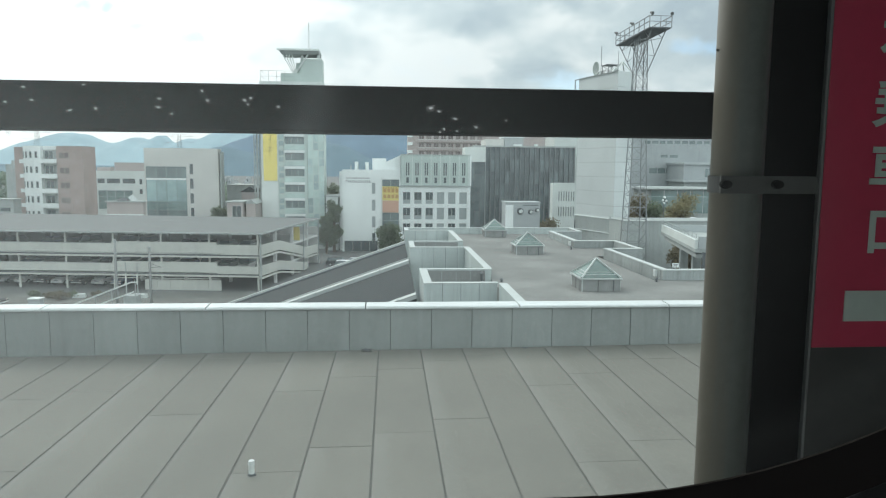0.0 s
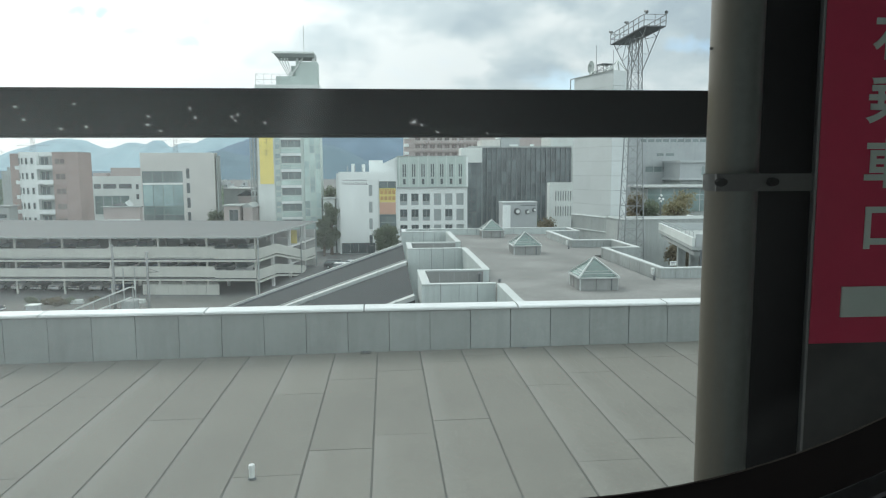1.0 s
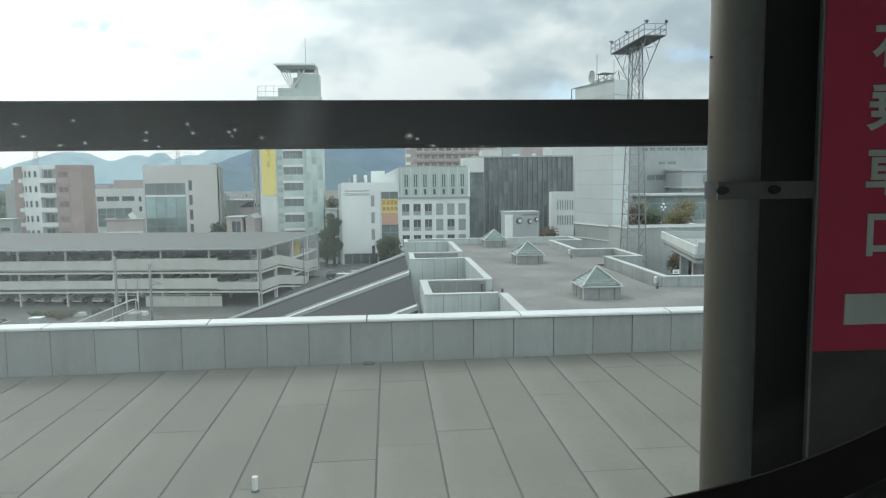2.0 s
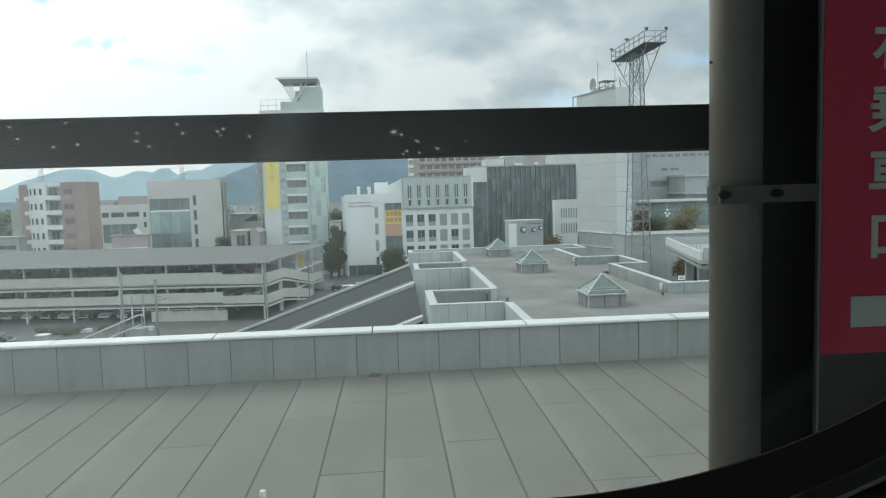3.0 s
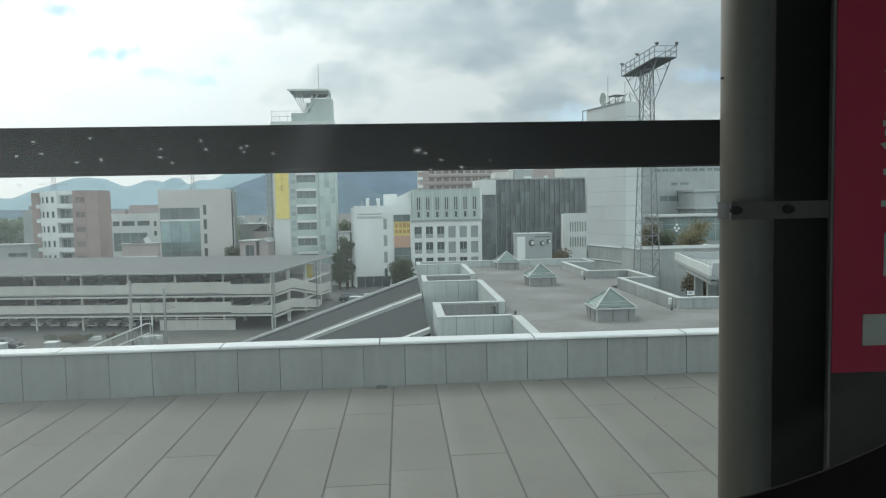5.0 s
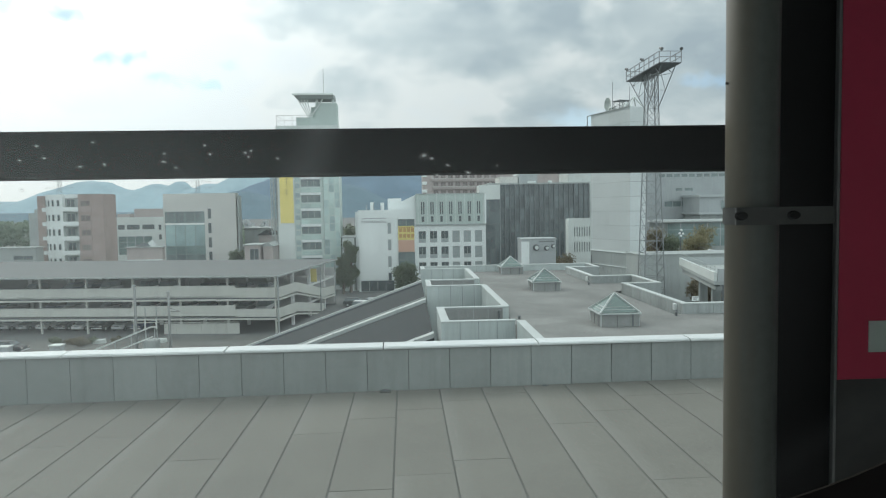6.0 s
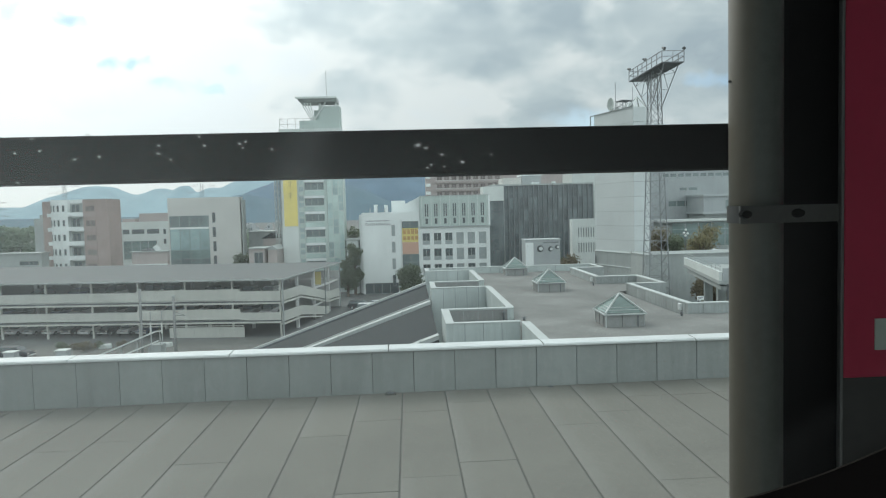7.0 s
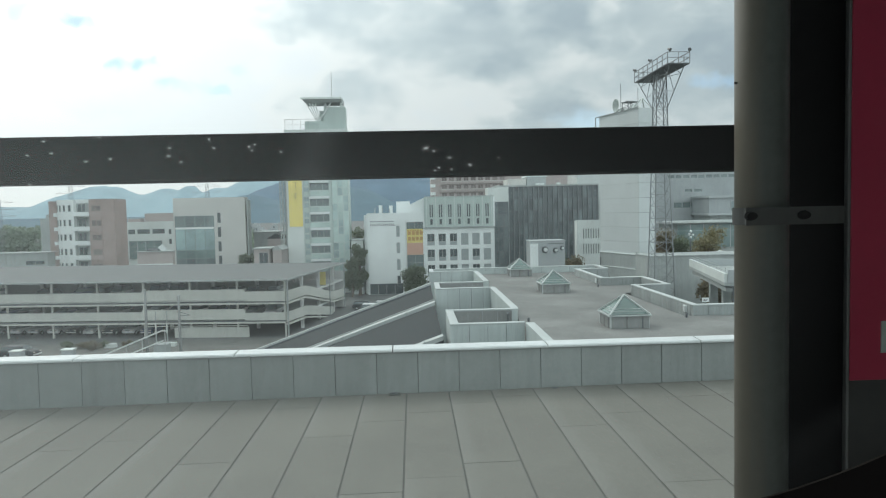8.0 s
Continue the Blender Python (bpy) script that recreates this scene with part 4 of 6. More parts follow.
facade(an, front(30.4, 128), 0, 4.6, 0, 14.3, [(1.1 + 0.47 * i, 1.31 + 0.47 * i, z, z + 1.85) for i in range(7) for z in (8.0, 10.85)], M_OFFWHITE, 0.3)
part("body", boxes((30.4, 35.0, 128.3, 130.2, 0, 14.2)), M_OFFWHITE, an)

# pale block behind the glass office
pb_ = thing("office_block", (49.8, 207, 0), "plain pale panel office block", "office building")
part("body", boxes((49.3, 64, 207, 220, 0, 26.9)), M_OFFWHITE, pb_)
part("roof_coping", boxes((49.1, 64.2, 206.8, 220.2, 26.9, 27.3)), M_PALEGREY, pb_)
for z in (14.0, 17.5, 21.0):
    part("joint_trim", boxes((49.9, 63.9, 206.96, 206.998, z, z + 0.1)), M_GREY, pb_)

# plant building with three round vents
vb = thing("plant_building", (18.9, 112, 0), "small pale plant building with three round vents", "plant building")
part("body", boxes((18.9, 24.55, 112, 116, 0, 11.2), (18.8, 24.65, 111.9, 116.1, 11.2, 11.4)), M_PALEGREY, vb)
part("stair_tower", boxes((18.85, 20.1, 111.6, 112, 0, 10.9)), M_WHITE, vb)
for x, z, r in ((21.3, 9.9, 0.55), (23.0, 9.8, 0.42), (24.1, 10.1, 0.38)):
    bm = bmesh.new()
    bmesh.ops.create_cone(bm, cap_ends=True, segments=20, radius1=r, radius2=r * 0.85, depth=0.3, matrix=Matrix.Translation((x, 111.85, z)) @ Matrix.Rotation(math.pi / 2, 4, "X"))
    vent = part("round_vent", bm, M_DARKSTEEL, vb, "dark round vent ring")
    bm = bmesh.new()
    bmesh.ops.create_cone(bm, cap_ends=True, segments=20, radius1=r * 0.6, radius2=r * 0.55, depth=0.06, matrix=Matrix.Translation((x + 0.05, 111.68, z)) @ Matrix.Rotation(math.pi / 2, 4, "X"))
    part("vent_mouth", bm, M_OFFWHITE, vent, "pale fan blades")
lettering([(2.9 + 0.36 * i, 3.2 + 0.36 * i, 10.75, 10.95) for i in range(7)], front(18.9, 112), M_MARK, vb)

# pale office at the far side
M_OFFICE = surface("dull_pale_panel", (0.325, 0.352, 0.357), 0.65, var=0.05, stain=0.08, streak=0.08, scale=0.4, bump=0.04)
ro = thing("office_block", (64, 170, 0), "long pale office block with ribbon windows", "office building")
facade(ro, front(60, 170), 0, 32, 0, 27, [(3.2 + 1.9 * i, 4.8 + 1.9 * i, 23.3, 24.2) for i in range(14)] + [(7.4, 9.2, 19.9, 20.7), (9.7, 11.9, 19.9, 20.7)] + [(4.6 + 2.2 * i, 6.7 + 2.2 * i, 16.0, 17.4) for i in range(4)], M_OFFICE, 0.4, pane_mat=M_TEAL2)
part("body", boxes((60, 92, 170.4, 190, 0, 27)), M_OFFICE, ro)
part("wing", boxes((69.2, 95, 160, 169.9, 14.6, 18.2)), M_OFFICE, ro)
part("wing_coping", boxes((68.9, 95, 159.5, 169.95, 18.21, 18.75)), M_PALEGREY, ro)
part("wing_base", boxes((69.6, 95, 160.6, 169.9, 0, 14.1)), M_GREY, ro)
part("wing_ledge", boxes((68.9, 95, 159.6, 169.95, 14.11, 14.59)), M_PALEGREY, ro)
window(ro, front(74.3, 159.98) @ Matrix.Translation((0, 0, 15.2)), 1.6, 2.2, 2, 1, pane_mat=M_TEAL2, depth=0.0)
gh = thing("glazed_hall", (60, 150, 0), "low glazed hall with pale roof edge", "hall")
part("roof", boxes((56, 90, 149, 159.4, 12.6, 13.1)), M_PALEGREY, gh)
part("roof_edge", boxes((55.9, 90, 148.8, 148.99, 12.75, 13.2)), M_OFFWHITE, gh)
part("upper_glazing_rail", boxes((56, 90, 148.85, 148.98, 11.0, 11.1)), M_PALETEAL, gh)
part("body", boxes((57, 90, 151, 159.4, 0, 12.6)), M_GREY, gh)
for c in range(10):
    window(gh, front(58, 150.8) @ Matrix.Translation((3.0 * c, 0, 7.2)), 3.0, 5.3, 1, 2, pane_mat=M_GREENGLASS, depth=0.1)


# ---- platform beside the train ----
M_PIPE = surface("painted_pipe", (0.165, 0.180, 0.165), 0.42, 0.0, 0.10, 0.22, 3.0, 0.06, streak=0.15)
# browner, streaky tone down one side of the pipe
pipe_tree = M_PIPE.node_tree
pipe_base = pipe_tree.nodes["Principled BSDF"].inputs["Base Color"]
pipe_col = pipe_base.links[0].from_socket
pipe_xyz = pipe_tree.nodes.new("ShaderNodeSeparateXYZ")
pipe_co = pipe_tree.nodes.new("ShaderNodeTexCoord").outputs["Object"]
pipe_tree.links.new(pipe_co, pipe_xyz.inputs[0])
pipe_map = pipe_tree.nodes.new("ShaderNodeMapping")
pipe_map.inputs["Scale"].default_value = (30, 30, 2.2)
pipe_tree.links.new(pipe_co, pipe_map.inputs[0])
brown_noise = node(pipe_tree, "ShaderNodeTexNoise", Scale=1.0, Detail=5.0, Roughness=0.65)
pipe_tree.links.new(pipe_map.outputs[0], brown_noise.inputs["Vector"])
brown_at = maths(pipe_tree, "ADD", maths(pipe_tree, "MULTIPLY", maths(pipe_tree, "SUBTRACT", 0.722, pipe_xyz.outputs[0]), 16.0), brown_noise.outputs[0])
pipe_tree.links.new(mix_rgb(pipe_tree, ramp(pipe_tree, brown_at, [(0.35, (0,) * 3), (0.85, (0.75,) * 3)]), pipe_col, (0.20, 0.168, 0.125)), pipe_base)
M_BLACK = surface("black_painted_steel", (0.011, 0.0105, 0.011), 0.8, 0.0, 0.1, 0.15, 2.0, 0.04, spec=0.05)
M_RED = surface("red_sign_enamel", (0.74, 0.068, 0.145), 0.35, 0.0, 0.03, 0.06, 2.0, 0.01)
M_SIGNWHITE = surface("white_sign_film", (0.76, 0.86, 0.81), 0.4, 0.0, 0.03, 0.05, 2.0, 0.0)
M_PLAT = surface("platform_concrete", (0.25, 0.25, 0.24), 0.85)
M_CLAMP = surface("weathered_clamp_steel", (0.13, 0.13, 0.125), 0.6, 0.3, 0.12, 0.2, 3.0)
M_BOARD = surface("dark_grey_board", (0.085, 0.084, 0.083), 0.5, 0.0, 0.1, 0.2, 1.5, 0.03)
M_EDGE = surface("grey_edge_trim", (0.30, 0.30, 0.30), 0.4, 0.4, 0.06, 0.1, 2.0)
setting("platform_floor", boxes((-30, 30, 0.42, 1.78, 15.05, 15.25)), M_PLAT, "concrete platform floor outside the train", "platform")
# canopy out of view, added and sized to darken pipe and column
setting("platform_canopy", boxes((-30, 30, -4.5, 1.75, 18.6, 18.8)), M_DIM, "unseen canopy added to shade the platform", "canopy")

rail = thing("guard_rail", (0, 1.62, 15.25), "black steel guard rail along the platform edge", "guard rail")
part("top_rail", soft_box(-6.0, 0.80, 1.575, 1.675, 16.58, 16.683, 0.006), M_BLACK, rail)
part("post", soft_box(-3.2, -3.1, 1.58, 1.67, 15.25, 16.58, 0.006), M_BLACK, rail)
part("post", soft_box(-5.9, -5.8, 1.58, 1.67, 15.25, 16.58, 0.006), M_BLACK, rail)
column = thing("steel_column", (0.88, 1.6, 15.25), "black steel platform column beside a drainpipe", "column")
part("shaft", soft_box(0.795, 1.000, 1.518, 1.62, 15.25, 18.6, 0.006), M_BLACK, column)
pipe = thing("drainpipe", (0.744, 1.45, 15.25), "grey-green painted vertical drainpipe with a steel clamp", "drainpipe")
bm = bmesh.new()
bmesh.ops.create_cone(bm, cap_ends=True, segments=48, radius1=0.0535, radius2=0.0535, depth=3.35, matrix=Matrix.Translation((0.744, 1.45, 16.925)))
part("tube", bm, M_PIPE, pipe, smooth=True)
bm = bmesh.new()
bmesh.ops.create_cone(bm, cap_ends=False, segments=48, radius1=0.0575, radius2=0.0575, depth=0.036, matrix=Matrix.Translation((0.744, 1.45, 16.475)))
box(bm, 0.678, 0.885, 1.383, 1.389, 16.457, 16.493)
clamp = part("clamp", bm, M_CLAMP, pipe, "dark steel strap clamp")
for x in (0.687, 0.797):
    bm = bmesh.new()
    bmesh.ops.create_cone(bm, cap_ends=True, segments=16, radius1=0.0135, radius2=0.011, depth=0.008, matrix=Matrix.Translation((x, 1.378, 16.476)) @ Matrix.Diagonal((1.0, 1.0, 0.7, 1.0)) @ Matrix.Rotation(math.pi / 2, 4, "X"))
    part("bolt", bm, M_BLACK, clamp, world=True)

bm = bmesh.new()
bmesh.ops.create_cone(bm, cap_ends=True, segments=12, radius1=0.0028, radius2=0.0024, depth=0.008, matrix=Matrix.Translation((0.6895, 1.45, 16.7546)) @ Matrix.Rotation(math.pi / 2, 4, "Y"))
part("screw", bm, M_CLAMP, pipe, "small dark screw head")

board = thing("platform_sign", (1.3, 1.5, 15.25), "red platform sign with white boarding-door lettering on a dark board", "sign")
part("board", soft_box(0.966, 1.75, 1.508, 1.517, 15.25, 17.6, 0.003), M_BOARD, board, "dark backing board")
part("edge_strip", soft_box(0.9625, 0.9695, 1.497, 1.512, 15.25, 17.6, 0.002), M_EDGE, board, "grey metal edge strip")
part("sign_face", soft_box(0.972, 1.56, 1.500, 1.507, 16.10, 17.5, 0.002), M_RED, board, "red enamel face")
part("white_block", boxes((1.042, 1.40, 1.4965, 1.4995, 16.162, 16.233)), M_SIGNWHITE, board, "white arrow shaft")


def written(text, x, y, z, size, material, parent, weight=0.0):
    c = bpy.data.curves.new("lettering", "FONT")
    c.body, c.size, c.offset, c.extrude = text, size, weight, 0.001
    tmp = bpy.data.objects.new("lettering", c)
    scene.collection.objects.link(tmp)
    me = bpy.data.meshes.new_from_object(tmp.evaluated_get(bpy.context.evaluated_depsgraph_get()))
    bpy.data.objects.remove(tmp)
    me.transform(Matrix.Translation((x, y, z)) @ Matrix.Rotation(math.pi / 2, 4, "X"))
    me.materials.clear()
    me.materials.append(material)
    return part("lettering", me, None, parent, "white characters")


for i, ch in enumerate("右乗車口"):
    written(ch, 1.076 + (0.006 if i == 0 else 0.0), 1.4975, 16.755 - 0.142 * i, 0.115, M_SIGNWHITE, board, 0.0030)

bm = bmesh.new()
ring_in, ring_out = [], []
for i in range(40):
    a = math.tau * i / 40
    for r_, lst in ((0.038, ring_in), (0.052, ring_out)):
        lst.append([bm.verts.new((1.136 + r_ * math.cos(a), y, 16.944 + r_ * math.sin(a))) for y in (1.4965, 1.4985)])
for i in range(40):
    j = (i + 1) % 40
    for p_, q_ in (((ring_in, 0), (ring_out, 0)), ((ring_out, 0), (ring_out, 1)), ((ring_out, 1), (ring_in, 1)), ((ring_in, 1), (ring_in, 0))):
        bm.faces.new((p_[0][i][p_[1]], p_[0][j][p_[1]], q_[0][j][q_[1]], q_[0][i][q_[1]]))
bmesh.ops.recalc_face_normals(bm, faces=bm.faces[:])
part("lettering", bm, M_SIGNWHITE, board, "white rounded mark")

# ---- train car round the camera ----
M_TRIM = surface("dark_window_trim", (0.034, 0.030, 0.029), 0.95, 0.0, 0.05, 0.1, 3.0, 0.02, spec=0.03)
M_LIP = surface("grey_rubber_lip", (0.20, 0.20, 0.205), 0.6, 0.0, 0.06, 0.1, 3.0, 0.02)
# tone picked for how much light it bounces onto sign and pipe
M_SKIN = surface("train_bounce_paint", (0.26, 0.28, 0.28), 0.4, 0.0, 0.03, 0.05, 1.0, 0.01)
M_LINING = surface("black_window_lining", (0.04, 0.04, 0.042), 0.8, 0.0, 0.05, 0.1, 3.0, 0.02, spec=0.1)
M_CAR = surface("dim_car_lining", (0.10, 0.10, 0.10), 0.7)


def rounded(x0, x1, z0, z1, r, n=40):
    pts = []
    for cx, cz, a0 in ((x1 - r, z0 + r, -90), (x1 - r, z1 - r, 0), (x0 + r, z1 - r, 90), (x0 + r, z0 + r, 180)):
        for i in range(n + 1):
            a = radians(a0 + 90 * i / n)
            pts.append((cx + r * math.cos(a), cz + r * math.sin(a)))
    return pts


WIN = (-1.05, 0.1043, 16.4679, 17.12, 0.0844)


def framed_wall(x0, x1, z0, z1, hole, ya, yb):
    """A wall from ya to yb with one rounded opening through it."""
    bm = bmesh.new()
    n = len(hole)
    outer = []
    cx, cz = sum(p[0] for p in hole) / n, sum(p[1] for p in hole) / n
    for x, z in hole:
        dx, dz = x - cx, z - cz
        k = min((x1 - cx) / dx if dx > 1e-6 else 1e9, (x0 - cx) / dx if dx < -1e-6 else 1e9,
                (z1 - cz) / dz if dz > 1e-6 else 1e9, (z0 - cz) / dz if dz < -1e-6 else 1e9)
        outer.append((cx + dx * k, cz + dz * k))
    for corner in ((x0, z0), (x0, z1), (x1, z0), (x1, z1)):
        nearest = min(range(n), key=lambda i: (outer[i][0] - corner[0]) ** 2 + (outer[i][1] - corner[1]) ** 2)
        outer[nearest] = corner
    rings = [[bm.verts.new((x, y, z)) for x, z in loop] for loop, y in ((hole, ya), (outer, ya), (outer, yb), (hole, yb))]
    for a in range(4):
        b = (a + 1) % 4
        for i in range(n):
            j = (i + 1) % n
            bm.faces.new((rings[a][i], rings[a][j], rings[b][j], rings[b][i]))
    bmesh.ops.recalc_face_normals(bm, faces=bm.faces[:])
    return bm


def grown(d):
    return rounded(WIN[0] - d, WIN[1] + d, WIN[2] - d, WIN[3] + d, WIN[4] + d)


setting("wall_window_side", framed_wall(-2.6, 2.6, 15.3, 17.75, grown(0.0063), 0.060, 0.0715), M_LINING, "dim train side wall with a rounded window", "wall")


def ring(inner, outer, ya, yb):
    bm = bmesh.new()
    n = len(inner)
    rings = [[bm.verts.new((x, y, z)) for x, z in loop] for loop, y in ((inner, ya), (outer, ya), (outer, yb), (inner, yb))]
    for a in range(4):
        b = (a + 1) % 4
        for i in range(n):
            j = (i + 1) % n
            bm.faces.new((rings[a][i], rings[a][j], rings[b][j], rings[b][i]))
    bmesh.ops.recalc_face_normals(bm, faces=bm.faces[:])
    return bm


win = tagged(part("window_1", ring(grown(0.0), grown(0.0055), 0.0682, 0.0685), M_TRIM), "train window with black rounded rubber trim", "window", kind="structure")
part("lip", ring(grown(0.0056), grown(0.0061), 0.0655, 0.0685), M_LIP, win, "grey lip round the rubber trim")
# train sides out of view, added to hold back light from behind
for k, (xa, xb) in enumerate(((-28.0, -2.72), (2.72, 28.0))):
    setting("wall_train_" + "ab"[k], boxes((xa, xb, 0.0, 0.12, 15.3, 17.85)), M_SKIN, "unseen train side added to block light", "wall")
# wall out of view, added so the pipe is lit only from the left
setting("wall_platform", boxes((1.76, 28.0, 1.52, 1.60, 15.25, 18.6)), M_DARKGREY, "unseen wall added to block light from the right", "wall")
# unseen outer skin added as a reflector for sign and pipe
setting("wall_train_skin", framed_wall(-2.7, 2.7, 15.3, 17.85, grown(0.10), 0.076, 0.118), M_SKIN, "unseen train skin added to bounce light", "wall")
# two openings added out of view to let light onto the window trim
bm = bmesh.new()
pierced(bm, 0.0, 5.2, 15.3, 17.75, [(0.5, 2.2, 16.25, 17.1), (2.9, 4.6, 16.25, 17.1)], 0.1, front(-2.6, -2.9))
setting("wall_back", bm, M_CAR, "dim train lining", "wall")
setting("wall_end_a", boxes((-2.7, -2.6, -2.9, 0.12, 15.3, 17.75)), M_CAR, "dim train lining", "wall")
setting("wall_end_b", boxes((2.6, 2.7, -2.9, 0.12, 15.3, 17.75)), M_CAR, "dim train lining", "wall")
setting("floor", boxes((-2.6, 2.6, -2.9, 0.12, 15.2, 15.3)), M_CAR, "dim train floor", "floor")
setting("ceiling", boxes((-2.7, 2.7, -2.9, 0.12, 17.75, 17.85)), M_CAR, "dim train ceiling", "ceiling")

# dusty window pane, with a pale veil painted in for haze
M_PANE = bpy.data.materials.new("dusty_haze_pane")
M_PANE.use_nodes = True
pt = M_PANE.node_tree
pt.nodes.clear()
clear = pt.nodes.new("ShaderNodeBsdfTransparent")
clear.inputs[0].default_value = (0.93, 0.97, 0.955, 1)
dust_veil = pt.nodes.new("ShaderNodeBsdfTranslucent")
dust_veil.inputs[0].default_value = (0.76, 0.85, 0.86, 1)
pn = node(pt, "ShaderNodeTexNoise", Scale=16.0, Detail=5.0, Roughness=0.6)
pane_co = pt.nodes.new("ShaderNodeTexCoord").outputs["Object"]
pt.links.new(pane_co, pn.inputs["Vector"])
# veil painted for haze: near nothing beside the window's end, stronger towards mid-pane
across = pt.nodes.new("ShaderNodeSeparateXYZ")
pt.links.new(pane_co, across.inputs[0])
low_veil = ramp(pt, maths(pt, "ADD", maths(pt, "MULTIPLY", maths(pt, "ADD", across.outputs[2], -16.5), -22.0), 0.5, True), [(0.2, (0.5,) * 3), (0.6, (0.9,) * 3), (1.0, (0.58,) * 3)])
side_veil = ramp(pt, maths(pt, "ADD", maths(pt, "MULTIPLY", across.outputs[0], -8.0), 0.5, True), [(0.1, (0.014,) * 3), (0.5, (0.42,) * 3), (0.85, (1,) * 3)])


def streak_mask(x, z, lean, half, z0, z1):
    """1 along a streak through (x, z) that leans by lean metres across for each metre up, 0 beyond its half width and
    its ends.
    """
    off = maths(pt, "SUBTRACT", maths(pt, "SUBTRACT", across.outputs[0], x), maths(pt, "MULTIPLY", maths(pt, "SUBTRACT", across.outputs[2], z), lean))
    near = ramp(pt, maths(pt, "DIVIDE", maths(pt, "ABSOLUTE", off), half), [(0.0, (1,) * 3), (0.45, (0.6,) * 3), (1.0, (0,) * 3)], "EASE")
    along = maths(pt, "DIVIDE", maths(pt, "SUBTRACT", across.outputs[2], z0), z1 - z0)
    return maths(pt, "MULTIPLY", near, ramp(pt, along, [(0.0, (0,) * 3), (0.3, (1,) * 3), (0.75, (1,) * 3), (1.0, (0,) * 3)], "EASE"))


# greasy smears on the glass, with streaks painted for haze and faint reflections
brushed = node(pt, "ShaderNodeTexNoise", Scale=1.0, Detail=5.0, Roughness=0.65)
brush_map = pt.nodes.new("ShaderNodeMapping")
brush_map.inputs["Rotation"].default_value = (0, radians(-22), 0)
brush_map.inputs["Scale"].default_value = (1100, 1, 160)
pt.links.new(pane_co, brush_map.inputs[0])
pt.links.new(brush_map.outputs[0], brushed.inputs["Vector"])
brushed_fac = ramp(pt, brushed.outputs[0], [(0.3, (0.45,) * 3), (0.7, (1,) * 3)])
smear_haze = 0.0
for x, z, lean, half, z0, z1, w in ((-0.0058, 16.5055, 0.40, 0.0032, 16.496, 16.516, 0.07), (-0.0045, 16.500, 0.15, 0.0062, 16.488, 16.5055, 0.05),
                                    (-0.030, 16.500, 0.1, 0.016, 16.478, 16.515, 0.022), (0.052, 16.478, 1.5, 0.0045, 16.467, 16.490, 0.010), (0.058, 16.478, 1.5, 0.003, 16.465, 16.492, 0.007)):
    smear_haze = maths(pt, "ADD", maths(pt, "MULTIPLY", streak_mask(x, z, lean, half, z0, z1), w), smear_haze)
smear_haze = maths(pt, "MULTIPLY", smear_haze, brushed_fac)
pm = pt.nodes.new("ShaderNodeMixShader")
pt.links.new(maths(pt, "ADD", smear_haze, maths(pt, "MULTIPLY", maths(pt, "MULTIPLY", maths(pt, "MULTIPLY", low_veil, 1.6), ramp(pt, pn.outputs[0], [(0.3, (0.5,) * 3), (0.75, (1,) * 3)])), maths(pt, "MULTIPLY", side_veil, 0.205))), pm.inputs[0])
pt.links.new(clear.outputs[0], pm.inputs[1])
pt.links.new(dust_veil.outputs[0], pm.inputs[2])
po = pt.nodes.new("ShaderNodeOutputMaterial")
pt.links.new(pm.outputs[0], po.inputs[0])
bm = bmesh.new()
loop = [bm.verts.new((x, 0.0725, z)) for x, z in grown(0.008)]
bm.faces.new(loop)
pane = part("pane", bm, M_PANE, win, "dusty window pane with a painted haze veil")
pane.visible_shadow = False


# ---- floodlight mast ----
def lattice(bm, cx, cy, z0, z1, h0, h1, panels, leg=0.07, brace=0.035, crossed=False):
    """A square lattice shaft, half widths h0 at z0 and h1 at z1."""
    def corner(i, k):
        f = k / panels
        h = h0 + (h1 - h0) * f
        sx, sy = ((-1, -1), (1, -1), (1, 1), (-1, 1))[i]
        return Vector((cx + sx * h, cy + sy * h, z0 + (z1 - z0) * f))
    for i in range(4):
        bar(bm, corner(i, 0), corner(i, panels), leg)
        j = (i + 1) % 4
        for k in range(panels):
            bar(bm, corner(i, k), corner(j, k), brace)
            bar(bm, corner(j, k), corner(i, k + 1), brace)
            if crossed:
                bar(bm, corner(i, k), corner(j, k + 1), brace)


M_MAST = surface("weathered_mast_steel", (0.24, 0.255, 0.26), 0.6, 0.2, 0.08, 0.1, 1.0, 0.03)
M_LAMP = surface("lamp_housing", (0.15, 0.16, 0.16), 0.5, 0.3)
mast = thing("floodlight_mast", (31.0, 86, 0), "grey lattice steel mast with a railed floodlight platform", "mast")
bm = bmesh.new()
lattice(bm, 31.0, 86, 0.0, 21.0, 1.45, 0.84, 14, 0.08, 0.038)
part("lower_shaft", bm, M_MAST, mast)
bm = bmesh.new()
lattice(bm, 31.0, 86, 21.0, 32.9, 0.83, 0.60, 8, 0.065, 0.036, True)
part("upper_shaft", bm, M_MAST, mast)
PX0, PX1, PY0, PY1, PZ = 29.75, 32.35, 80.0, 92.0, 33.0
part("platform", boxes((PX0, PX1, PY0, PY1, PZ - 0.12, PZ)), M_DARKSTEEL, mast, "dark steel grating platform")
bm = bmesh.new()
